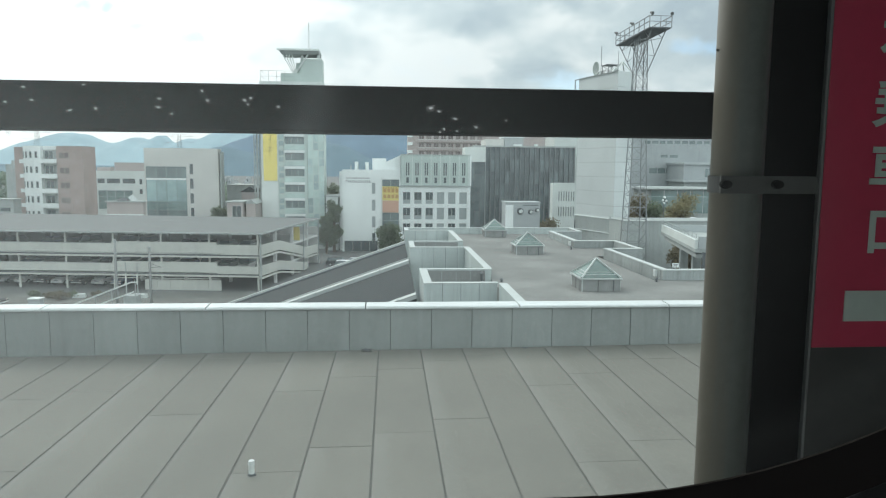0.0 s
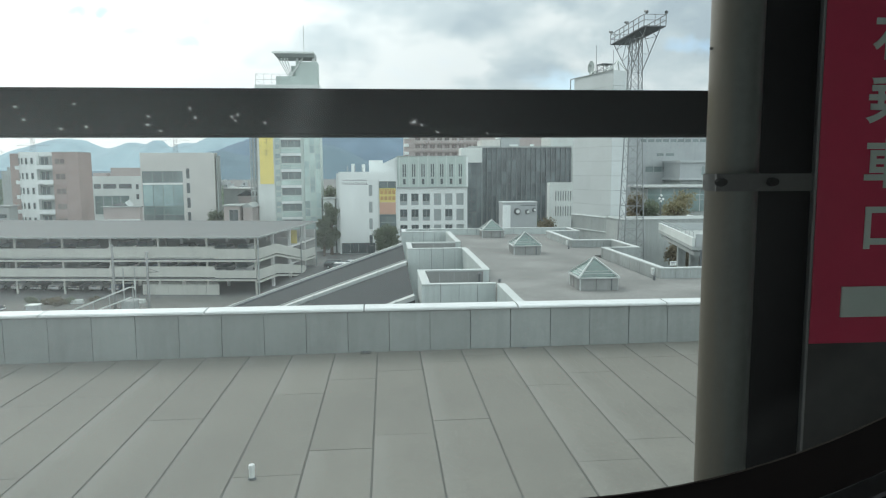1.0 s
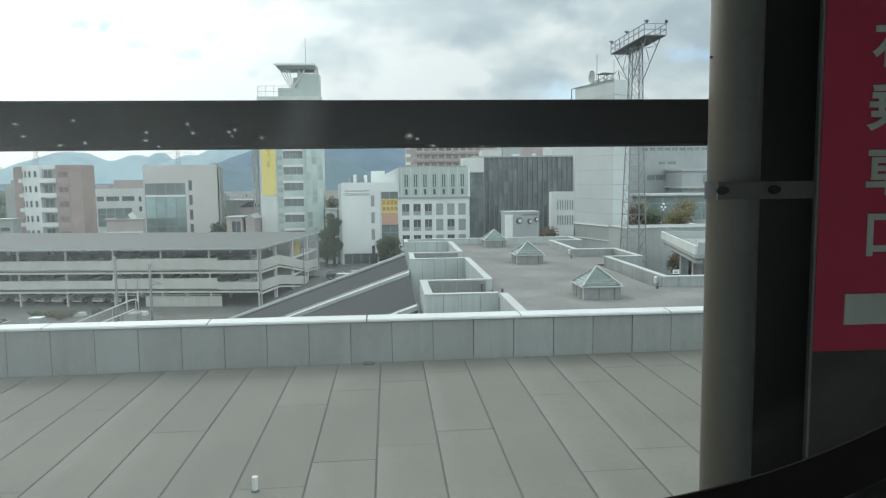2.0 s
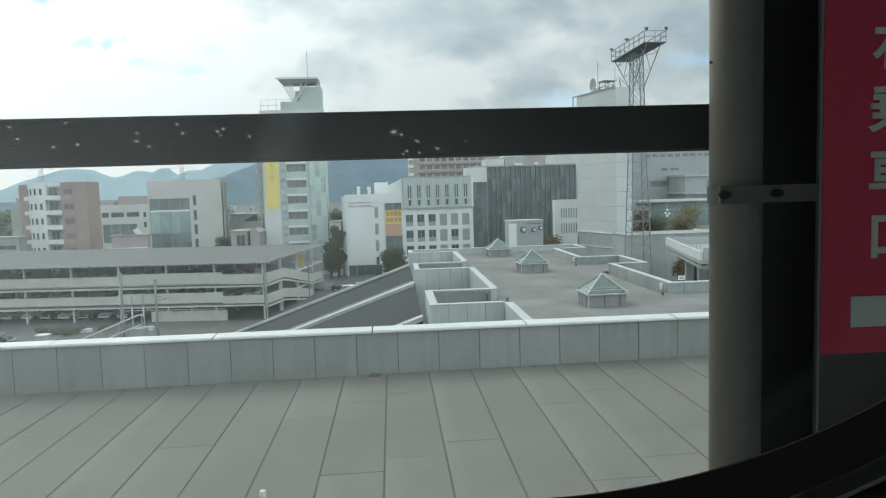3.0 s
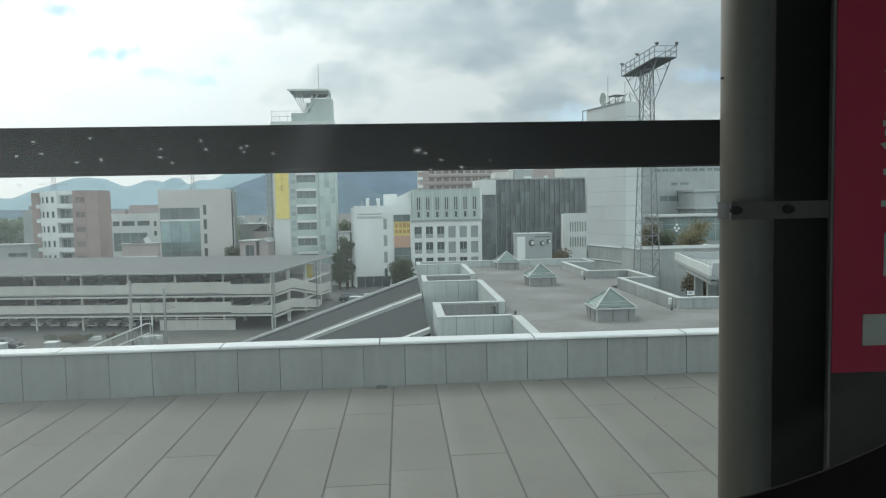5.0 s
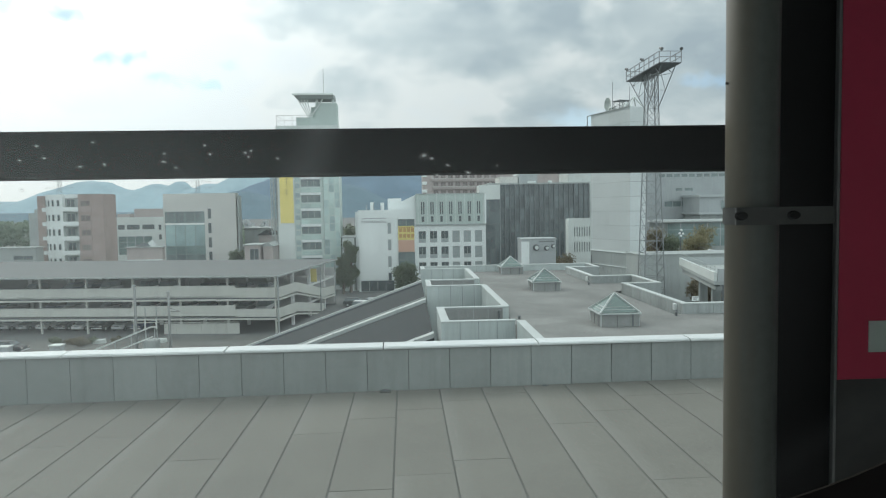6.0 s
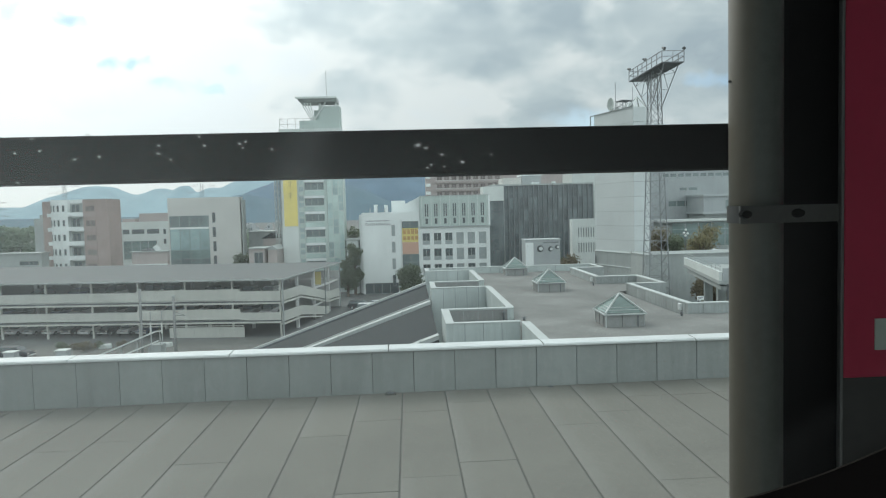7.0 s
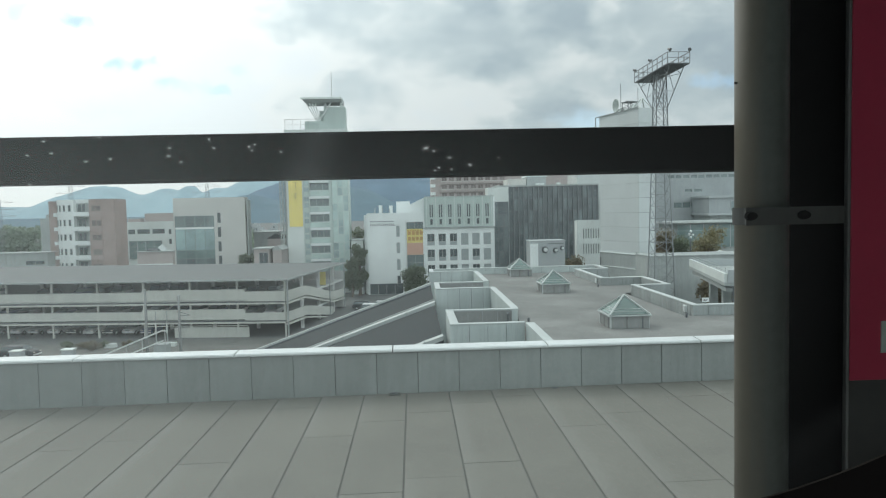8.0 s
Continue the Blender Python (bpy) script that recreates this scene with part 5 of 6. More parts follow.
for x in (PX0, PX1):
    for i in range(8):
        y = PY0 + (PY1 - PY0) * i / 7
        bar(bm, (x, y, PZ), (x, y, PZ + 1.25), 0.06)
    for z in (PZ + 0.62, PZ + 1.25):
        bar(bm, (x, PY0, z), (x, PY1, z), 0.055)
for y in (PY0, PY1):
    for z in (PZ + 0.62, PZ + 1.25):
        bar(bm, (PX0, y, z), (PX1, y, z), 0.045)
    bar(bm, ((PX0 + PX1) / 2, y, PZ), ((PX0 + PX1) / 2, y, PZ + 1.25), 0.04)
part("railing", bm, M_MAST, mast)
bm = bmesh.new()
for sy, ye in ((-1, PY0 + 0.3), (1, PY1 - 0.3)):
    for x in (30.34, 31.66):
        a, b = Vector((x, 86 + 0.66 * sy, 28.6)), Vector((x + (0.2 if x > 31 else -0.2), ye, PZ - 0.12))
        bar(bm, a, b, 0.06)
        for k in (2, 4):
            c = a.lerp(b, k / 5)
            bar(bm, c, (x, 86 + 0.85 * sy + (ye - 86 - 0.85 * sy) * (k - 1.6) / 5, PZ - 0.12), 0.04)
            bar(bm, c, (x, 86 + 0.7 * sy, c.z + 0.4), 0.035)
part("brackets", bm, M_MAST, mast)
for x, y, rz in ((PX0, PY1, 30), (PX0 + 0.2, PY0, 20), (PX1, PY0, -20), (PX0, 86, 40)):
    bm = bmesh.new()
    m4 = pose(x, y, PZ + 1.55, 25, 0, rz)
    bmesh.ops.create_cone(bm, cap_ends=True, segments=14, radius1=0.12, radius2=0.20, depth=0.42, matrix=m4 @ Matrix.Rotation(math.pi / 2, 4, "X"))
    bar(bm, (x, y, PZ + 1.2), (x, y, PZ + 1.5), 0.04)
    part("floodlight", bm, M_LAMP, mast)

# ---- telecom roof gear ----
bm = bmesh.new()
prof = [(0.0, 0.0), (0.45, 0.05), (0.85, 0.18), (1.15, 0.36), (1.3, 0.55)]
n = 20
rows = [[bm.verts.new(Vector((r * math.cos(math.tau * i / n), -d, r * math.sin(math.tau * i / n)))) for i in range(n)] for r, d in prof[1:]]
tip = bm.verts.new((0, 0, 0))
for i in range(n):
    j = (i + 1) % n
    bm.faces.new((tip, rows[0][j], rows[0][i]))
    for ra, rb_ in zip(rows, rows[1:]):
        bm.faces.new((ra[i], ra[j], rb_[j], rb_[i]))
bmesh.ops.solidify(bm, geom=bm.faces[:], thickness=0.06)
dish = part("dish", bm, M_OFFWHITE, tb, "pale round dish antenna")
dish.matrix_basis = pose(35.6, 112.0, 32.9, 0, 0, -95) @ Matrix.Scale(0.8, 4)
bm = bmesh.new()
lattice(bm, 36.0, 109.4, 31.4, 33.0, 0.8, 0.8, 2, 0.07, 0.04)
bar(bm, (35.4, 110.9, 31.4), (35.4, 110.9, 36.2), 0.05)
bar(bm, (36.3, 107.6, 31.4), (36.3, 107.6, 35.0), 0.04)
bar(bm, (35.7, 112.2, 31.4), (35.7, 112.2, 32.9), 0.09)
box(bm, 35.0, 37.0, 108.4, 110.4, 33.0, 33.1)
part("antenna_frame", bm, M_MAST, tb)
bm = bmesh.new()
for y, h_ in ((105.2, 1.7), (107.2, 1.0), (110.9, 0.9)):
    base = [Vector(c) for c in ((34.85, y, 31.5), (37.1, y, 31.5), (37.1, y + 1.8, 31.5), (34.85, y + 1.8, 31.5))]
    peak = Vector((36.0, y + 0.9, 31.5 + h_))
    for i in range(4):
        bar(bm, base[i], peak, 0.11)
        bar(bm, base[i], base[(i + 1) % 4], 0.09)
part("roof_hood", bm, M_OFFWHITE, tb, "white open pyramid frames")
bm = bmesh.new()
for a, b in (((34.4, 115.8, 31.55), (34.4, 116.8, 31.5)), ((34.4, 116.8, 31.5), (34.4, 116.8, 28.6)), ((34.4, 104.9, 31.55), (34.4, 115.8, 31.55))):
    bar(bm, a, b, 0.09)
part("roof_edge_trim", bm, M_GREY, tb)
TURN = Matrix.Translation((34.5, 104.94, 0)) @ Matrix.Rotation(radians(17), 4, "Z") @ Matrix.Translation((-34.5, -104.94, 0))
tb.matrix_basis = TURN @ tb.matrix_basis

# ---- walkway with its piers ----
wk = thing("raised_walkway", (29.54, 65, 0), "pale raised pedestrian walkway on concrete piers", "walkway", turn=-12.6)
part("deck_slab", boxes((0.5, 12.0, 0, 19.5, 8.75, 9.1)), M_GREY, wk, world=False)
part("edge_beam", boxes((0.0, 0.5, -0.2, 19.5, 8.75, 9.1)), M_GREY, wk, world=False)
part("lower_ledge", boxes((0.3, 0.9, 0.5, 19.0, 8.15, 8.55)), M_GREY, wk, world=False)
part("side_parapet", boxes((0.02, 0.3, 0, 19.5, 9.1, 9.95)), M_OFFWHITE, wk, "white solid parapet", world=False)
part("end_parapet", boxes((0.35, 12.0, 19.2, 19.5, 9.1, 9.95)), M_PALEGREY, wk, world=False)
part("near_parapet", boxes((0.35, 12.0, -0.1, 0.15, 9.1, 10.3)), M_PALEGREY, wk, world=False)
bm = bmesh.new()
for i in range(11):
    bar(bm, (0.16, 1.9 * i + 0.2, 9.95), (0.16, 1.9 * i + 0.2, 10.5), 0.03)
for z in (10.2, 10.5):
    bar(bm, (0.16, 0, z), (0.16, 19.5, z), 0.03)
part("handrail", bm, M_STEEL, wk, world=False)
for y in (3.0, 10.0, 17.0):
    for x in (2.0, 7.0):
        part("pier", soft_box(x, x + 0.9, y, y + 0.9, 0, 8.74, 0.05, 1), M_GREY, wk, world=False)
nb = thing("station_annexe", (30, 95, 0), "low grey concrete annexe beneath the telecom building", "annexe")
part("body", boxes((33.4, 56.0, 97.0, 103.4, 0, 9.35)), M_GREY, nb)
part("coping", boxes((33.3, 56.1, 96.9, 103.5, 9.35, 9.5)), M_GREY, nb)
# solid dark sheet paints the shade of an opening
part("doorway", boxes((41.0, 49.0, 96.8, 96.98, 0, 5.5)), M_DARKSTEEL, nb, "dark panel standing in for a shaded opening")

# ---- street lamp by the glazed hall ----
street = thing("street_lamp", (54.6, 135, 0), "street lamp with stacked white globes", "lamp post")
bm = bmesh.new()
bar(bm, (54.6, 135, 0), (54.6, 135, 11.3), 0.09, 8)
part("pole", bm, M_DARKSTEEL, street)
for dx, z in ((0.0, 11.45), (-0.35, 10.85), (0.35, 10.75), (-0.05, 10.3)):
    bm = bmesh.new()
    bar(bm, (54.6, 135, z), (54.6 + dx, 134.8, z), 0.04, 6)
    arm = part("arm", bm, M_DARKSTEEL, street)
    bm = bmesh.new()
    bmesh.ops.create_uvsphere(bm, u_segments=14, v_segments=10, radius=0.24, matrix=Matrix.Translation((54.6 + dx, 134.7, z)))
    part("globe", bm, M_WHITE, arm, "white glass globe", smooth=True)

# ---- railway yard ----
M_BALLAST = surface("ballast", (0.122, 0.125, 0.115), 0.95, var=0.35, stain=0.25, scale=0.8, bump=0.5)
M_RAIL = surface("rail_steel", (0.20, 0.18, 0.17), 0.45, 0.6)
vs_bm = boxes((-120, 1.2, 70, 92.5, 0.0, 0.18))
setting("track_bed", vs_bm, M_BALLAST, "brown-grey gravel bed of the railway yard", "track bed")
for i, y in enumerate((72.0, 73.07, 77.0, 78.07, 83.6, 84.67)):
    t_ = thing("rail", (-60, y, 0.18), "worn steel rail in the yard", "rail", group="rails in the yard")
    part("running_rail", boxes((-120, -12.0, y - 0.035, y + 0.035, 0.18, 0.33)), M_RAIL, t_)

cat = thing("catenary_pole", (0, 0, 0), "slim grey concrete railway pole", "pole", group="poles in the yard")
bm = bmesh.new()
bmesh.ops.create_cone(bm, cap_ends=True, segments=10, radius1=0.18, radius2=0.14, depth=9.2, matrix=Matrix.Translation((0, 0, 4.6)))
part("shaft", bm, M_DARKGREY, cat, world=False, smooth=True)
bm = bmesh.new()
bar(bm, (0, 0, 6.9), (1.3, 0, 6.95), 0.04)
bar(bm, (0, 0, 7.4), (1.2, 0, 6.95), 0.03)
part("arm", bm, M_DARKSTEEL, cat, world=False)
bm = bmesh.new()
box(bm, -0.17, 0.17, -0.17, 0.17, 9.2, 9.3)
part("cap", bm, M_GREY, cat, world=False)
copy_thing(cat, pose(-27.58, 82, -1.9))
cat.matrix_basis = pose(-31.4, 82, -1.05)
for x in (-30.3, -29.03):
    sp = thing("signal_post", (x, 82, 0.18), "thin pale signal post", "post", group="thin posts in the yard")
    bm = bmesh.new()
    bar(bm, (x, 82, 0.18), (x, 82, 5.6), 0.06, 8)
    part("shaft", bm, M_STEEL, sp)
    part("plate", boxes((x - 0.09, x + 0.09, 81.87, 81.92, 3.0, 4.2)), M_OFFWHITE, sp)
st = thing("stair_railing", (-32, 80, 0), "pale steel railing of a sloping yard stair", "railing")
bm = bmesh.new()
bar(bm, (-37.4, 80, 0.3), (-29.0, 80, 3.6), 0.12)
bar(bm, (-29.0, 80, 3.6), (-28.4, 80, 3.6), 0.09)
part("top_bar", bm, M_OFFWHITE, st)
bm = bmesh.new()
bar(bm, (-34.6, 80, 0.3), (-28.8, 80, 2.5), 0.10)
part("lower_bar", bm, M_OFFWHITE, st)
for x in (-35.0, -33.0, -31.2, -29.6, -28.6):
    bm = bmesh.new()
    bar(bm, (x, 80, 0.18), (x, 80, min(3.6, 0.3 + (x + 37.4) * 0.393)), 0.06)
    part("post", bm, M_STEEL, st)
part("stringer", boxes((-30.0, -28.5, 80.1, 81.4, 0.18, 2.0)), M_GREY, st)
for x in (-39.5, -45.2):
    rc = thing("relay_cabinet", (x, 80, 0.18), "pale grey metal relay cabinet beside the tracks", "cabinet", group="relay cabinets")
    part("body", soft_box(x - 0.62, x + 0.62, 79.6, 80.6, 0.18, 1.75, 0.03, 1), M_PALEGREY, rc)
    part("lid", soft_box(x - 0.68, x + 0.68, 79.5, 80.7, 1.75, 1.86, 0.02, 1), M_OFFWHITE, rc)

# ---- parked cars ----
M_TYRE = surface("tyre_rubber", (0.02, 0.02, 0.02), 0.8)
M_LIGHT = surface("lamp_lens", (0.55, 0.50, 0.46), 0.2)
CAR_PAINTS = [surface("car_paint_" + n, c, 0.3, 0.0, 0.02, 0.03, 1.0, 0.0) for n, c in
              (("white", (0.72, 0.73, 0.73)), ("silver", (0.42, 0.44, 0.45)), ("dark", (0.04, 0.045, 0.05)), ("blue", (0.09, 0.13, 0.22)))]


def build_car(label, paint, tall):
    """A car along y, nose towards -y, wheels on z = 0."""
    c = thing("parked_car", (0, 0, 0), label, "car", group="parked cars")
    roof = 1.85 if tall else 1.45
    bm = bmesh.new()
    low = [(-2.1, 0.32), (-2.15, 0.62), (-2.0, 0.85), (-1.2, 0.98), (1.9, 1.02), (2.1, 0.95), (2.1, 0.32)]
    l = [bm.verts.new((-0.82, y, z)) for y, z in low]
    r = [bm.verts.new((0.82, y, z)) for y, z in low]
    for i in range(len(low)):
        j = (i + 1) % len(low)
        bm.faces.new((l[i], l[j], r[j], r[i]))
    bm.faces.new(l[::-1])
    bm.faces.new(r)
    bmesh.ops.recalc_face_normals(bm, faces=bm.faces[:])
    bmesh.ops.bevel(bm, geom=bm.edges[:], offset=0.07, segments=2, affect="EDGES")
    part("body", bm, paint, c, world=False, smooth=False)
    bm = bmesh.new()
    vs = box(bm, -0.76, 0.76, -1.15, 1.95, 1.0, roof)
    for v in vs:
        if v.co.z > 1.2:
            v.co.x *= 0.84
            v.co.y += 0.55 if v.co.y < 0 else -0.25
    bmesh.ops.bevel(bm, geom=bm.edges[:], offset=0.06, segments=2, affect="EDGES")
    part("cabin_glass", bm, M_BLACKGLASS, c, world=False)
    part("roof", soft_box(-0.62, 0.62, -0.5, 1.65, roof - 0.04, roof + 0.04, 0.03), paint, c, world=False)
    for x in (-0.78, 0.78):
        for y in (-1.35, 1.3):
            bm = bmesh.new()
            bmesh.ops.create_cone(bm, cap_ends=True, segments=16, radius1=0.32, radius2=0.32, depth=0.22, matrix=Matrix.Translation((x, y, 0.32)) @ Matrix.Rotation(math.pi / 2, 4, "Y"))
            wheel = part("wheel", bm, M_TYRE, c, world=False)
            bm = bmesh.new()
            bmesh.ops.create_cone(bm, cap_ends=True, segments=12, radius1=0.19, radius2=0.19, depth=0.03, matrix=Matrix.Translation((x + (0.12 if x > 0 else -0.12), y, 0.32)) @ Matrix.Rotation(math.pi / 2, 4, "Y"))
            part("rim", bm, M_STEEL, wheel, world=False)
    for x in (-0.6, 0.6):
        part("headlight", soft_box(x - 0.17, x + 0.17, -2.16, -2.05, 0.66, 0.82, 0.02, 1), M_LIGHT, c, world=False)
    part("grille", soft_box(-0.34, 0.34, -2.17, -2.06, 0.66, 0.78, 0.02, 1), M_DARKSTEEL, c, world=False)
    part("plate", boxes((-0.17, 0.17, -2.215, -2.2, 0.42, 0.52)), M_WHITE, c, world=False)
    for x in (-0.9, 0.9):
        part("mirror", soft_box(x - 0.09, x + 0.09, -0.92, -0.8, 0.98, 1.12, 0.03, 1), paint, c, world=False)
    part("bumper", soft_box(-0.78, 0.78, -2.2, -2.08, 0.36, 0.54, 0.03, 1), M_DIM, c, world=False)
    return c


cpm = pose(-17.5, 94.3, 0, 0, 0, -9.6)
cars = [build_car("white parked van in the open car park", CAR_PAINTS[0], True), build_car("silver parked car in the open car park", CAR_PAINTS[1], False),
        build_car("dark parked car in the open car park", CAR_PAINTS[2], False), build_car("blue parked car in the open car park", CAR_PAINTS[3], False)]
spots = [(-35.0, 2.9, 0), (-29.4, 2.7, 0), (-23.6, 2.9, 0), (-40.8, 2.8, 0), (-32.2, 3.0, 2), (-26.5, 2.8, 2), (-38.0, 2.9, 1), (-44.0, 2.8, 1), (-20.8, 2.9, 3), (-46.8, 3.0, 2), (-50.0, 2.8, 0)]
rc2 = random.Random(11)
places = [(cpm @ pose(x, y, 0, 0, 0, rc2.uniform(-2, 2)), k) for x, y, k in spots]
for z in (2.3, 5.0):
    for i in range(17):
        if rc2.random() < 0.75:
            places.append((cpm @ pose(-3.0 - 2.9 * i + rc2.uniform(-0.2, 0.2), 4.0, z, 0, 0, rc2.uniform(-2, 2)), rc2.randrange(4)))
used = set()
for m4, k in places:
    if k in used:
        copy_thing(cars[k], m4)
    else:
        used.add(k)
        cars[k].matrix_basis = m4
for x, y, rz, k in ((-6.8, 112, 80, 0), (-5.0, 118, 75, 1), (-8.6, 119, 85, 2), (-3.2, 110, 78, 3)):
    copy_thing(cars[k], pose(x, y, 0.18 if y < 92 else 0.0, 0, 0, rz))

tagged(copy_thing(cars[2], pose(-47.2, 84.3, 0.18, 0, 0, 84)), "dark parked car beside the railway tracks")

# ---- trees and woods ----
M_BARK = surface("bark", (0.12, 0.095, 0.075), 0.9, var=0.25)
def leafy(name, color):
    """Leaves that let some light through."""
    m = surface(name, color, 0.7, var=0.2, stain=0.25, islands=0.25)
    t = m.node_tree
    tr = t.nodes.new("ShaderNodeBsdfTranslucent")
    tr.inputs[0].default_value = (color[0] * 1.6, color[1] * 1.6, color[2] * 1.3, 1)
    mx = t.nodes.new("ShaderNodeMixShader")
    mx.inputs[0].default_value = 0.45
    t.links.new(t.nodes["Principled BSDF"].outputs[0], mx.inputs[1])
    t.links.new(tr.outputs[0], mx.inputs[2])
    t.links.new(mx.outputs[0], t.nodes["Material Output"].inputs[0])
    return m


M_LEAF = leafy("green_leaves", (0.125, 0.15, 0.112))
M_LEAF2 = leafy("autumn_leaves", (0.145, 0.128, 0.098))
M_LEAF3 = leafy("yellow_leaves", (0.19, 0.175, 0.115))
# leaf green lightened and blued to paint distance haze
M_FARLEAF = leafy("haze_pale_leaves", (0.17, 0.215, 0.185))


def leaf_cloud(rng, lobes, count, size):
    """Many small leaf sprays scattered through overlapping lobes (x, y, z, rx, rz)."""
    verts, faces = [], []
    for _ in range(count):
        x, y, z, rx, rz = lobes[rng.randrange(len(lobes))]
        d = Vector((rng.gauss(0, 1), rng.gauss(0, 1), rng.gauss(0, 1))).normalized() * (0.15 + 1.05 * rng.random() ** 0.75)
        c = Vector((x + d.x * rx, y + d.y * rx, z + d.z * rz))
        q = Euler((rng.uniform(0, 6.3), rng.uniform(0, 6.3), rng.uniform(0, 6.3)))
        s = size * rng.uniform(0.6, 1.4)
        k = len(verts)
        for px, py in ((-1, -0.5), (0.1, -0.8), (1, 0.0), (0.2, 0.8), (-0.7, 0.6)):
            p = Vector((px * s, py * s, rng.uniform(-0.3, 0.3) * s))
            p.rotate(q)
            verts.append(c + p)
        faces.append(tuple(range(k, k + 5)))
    me = bpy.data.meshes.new("crown")
    me.from_pydata(verts, [], faces)
    return me


def build_tree(rng, height, radius, material, label, at):
    t = thing("tree", at, label, "tree", group="town trees")
    bm = bmesh.new()
    top = Vector((rng.uniform(-0.3, 0.3), 0, height * 0.62))
    bmesh.ops.create_cone(bm, cap_ends=True, segments=8, radius1=0.03 * height, radius2=0.012 * height, depth=height * 0.62, matrix=Matrix.Translation((0, 0, height * 0.31)))
    lobes = []
    for i in range(21):
        a = math.tau * i / 21 * 8 + rng.uniform(-0.3, 0.3)
        e = Vector((math.cos(a) * radius * rng.uniform(0.3, 0.75), math.sin(a) * radius * rng.uniform(0.3, 0.75), height * rng.uniform(0.2, 0.88)))
        bar(bm, (0, 0, height * rng.uniform(0.3, 0.55)), e, 0.05 + 0.004 * height, 5)
        lobes.append((e.x, e.y, e.z, radius * rng.uniform(0.42, 0.68), radius * rng.uniform(0.38, 0.62)))
    part("trunk", bm, M_BARK, t, world=False)
    me = leaf_cloud(rng, lobes, 5200, 0.11 + radius * 0.022)
    me.materials.append(material)
    part("crown", me, None, t, world=False)
    return t


rt = random.Random(5)
for x, y, h, r, m_, lab in ((49.5, 138, 12.6, 2.6, M_LEAF2, "brown street tree beside the glazed hall"), (53.2, 138, 10.6, 2.4, M_LEAF, "green autumn tree beside the glazed hall"),
                            (60.3, 140, 13.4, 3.2, M_LEAF3, "yellowing autumn tree beside the glazed hall"),
                            (40.5, 92, 7.4, 1.8, M_LEAF2, "small brown autumn tree below the walkway"), (46.5, 112, 9.0, 2.6, M_LEAF2, "brown autumn tree behind the annexe"),
                            (0.2, 134, 6.0, 2.3, M_LEAF, "dense dark green tree before a white office"), (-11.6, 153, 14.0, 2.4, M_LEAF, "dark green tree beside the tower"),
                            (-10.9, 139, 11.0, 1.5, M_LEAF, "dark green tree beside a white office"), (-12.2, 137, 8.6, 1.6, M_LEAF, "dark green tree beside a white office"),
                            (-33.6, 142, 9.0, 2.0, M_LEAF, "dark green tree between houses"), (27.3, 122, 8.2, 2.4, M_LEAF2, "brown autumn tree beside the plant building"), (26.0, 126, 9.4, 2.2, M_LEAF, "green tree beside the plant building")):
    build_tree(rt, h, r, m_, lab, (x, y, 0))


rb_ = random.Random(31)
for x, y, r, m_ in ((-42.1, 89.3, 0.8, M_LEAF2), (-40.3, 87.8, 1.0, M_LEAF2), (-39.5, 89.2, 0.7, M_LEAF), (-43.6, 88.6, 0.9, M_LEAF), (-36.9, 89.8, 0.6, M_LEAF2)):
    bush = thing("bush", (x, y, 0.18), "low scrubby brown-green bush beside the tracks", "bush", group="bushes in the yard")
    bm = bmesh.new()
    for i in range(5):
        bar(bm, (0, 0, -0.02), (r * math.cos(i * 1.3) * 0.6, r * math.sin(i * 1.3) * 0.6, r * 0.9), 0.025)
    part("stems", bm, M_BARK, bush, world=False)
    me = leaf_cloud(rb_, [(rb_.uniform(-0.6, 0.6) * r, rb_.uniform(-0.6, 0.6) * r, r * rb_.uniform(0.35, 0.9), r * 0.5, r * 0.4) for _ in range(7)], 500, 0.09)
    me.materials.append(m_)
    part("leaves", me, None, bush, world=False)
# made-up low blocks in place of white shapes not identified
for x, y, w_, turn in ((-38.8, 89.4, 1.5, 14), (-31.3, 89.0, 1.9, -10)):
    slabs = thing("slab_stack", (x, y, 0.18), "low pale blocks standing in for unidentified white things", "slabs", group="slab stacks", turn=turn)
    for k in range(3):
        part("slab", soft_box(-w_ / 2 + 0.05 * k, w_ / 2 - 0.04 * k, -0.4, 0.4, 0.16 * k, 0.16 * k + 0.15, 0.015, 1), M_OFFWHITE, slabs, world=False)


def woods(name, label, x0, x1, y0, y1, h0, h1, count, size, material, seed):
    rng = random.Random(seed)
    lobes = [(rng.uniform(x0, x1), rng.uniform(y0, y1), rng.uniform(1.5, h0) if k % 3 else rng.uniform(h0, h1), rng.uniform(2.0, 3.6), rng.uniform(1.4, 2.6)) for k in range(260)]
    me = leaf_cloud(rng, lobes, count, size)
    me.materials.append(material)
    ob = part(name, me, None)
    return tagged(ob, label, "woods", kind="stuff")


woods("far_woods", "band of far green woods paled for haze", -250, -165, 330, 380, 9, 12.5, 12000, 0.7, M_FARLEAF, 3)
woods("far_woods", "band of far green woods paled for haze", -125, -70, 300, 360, 4, 7.5, 8000, 0.6, M_FARLEAF, 8)

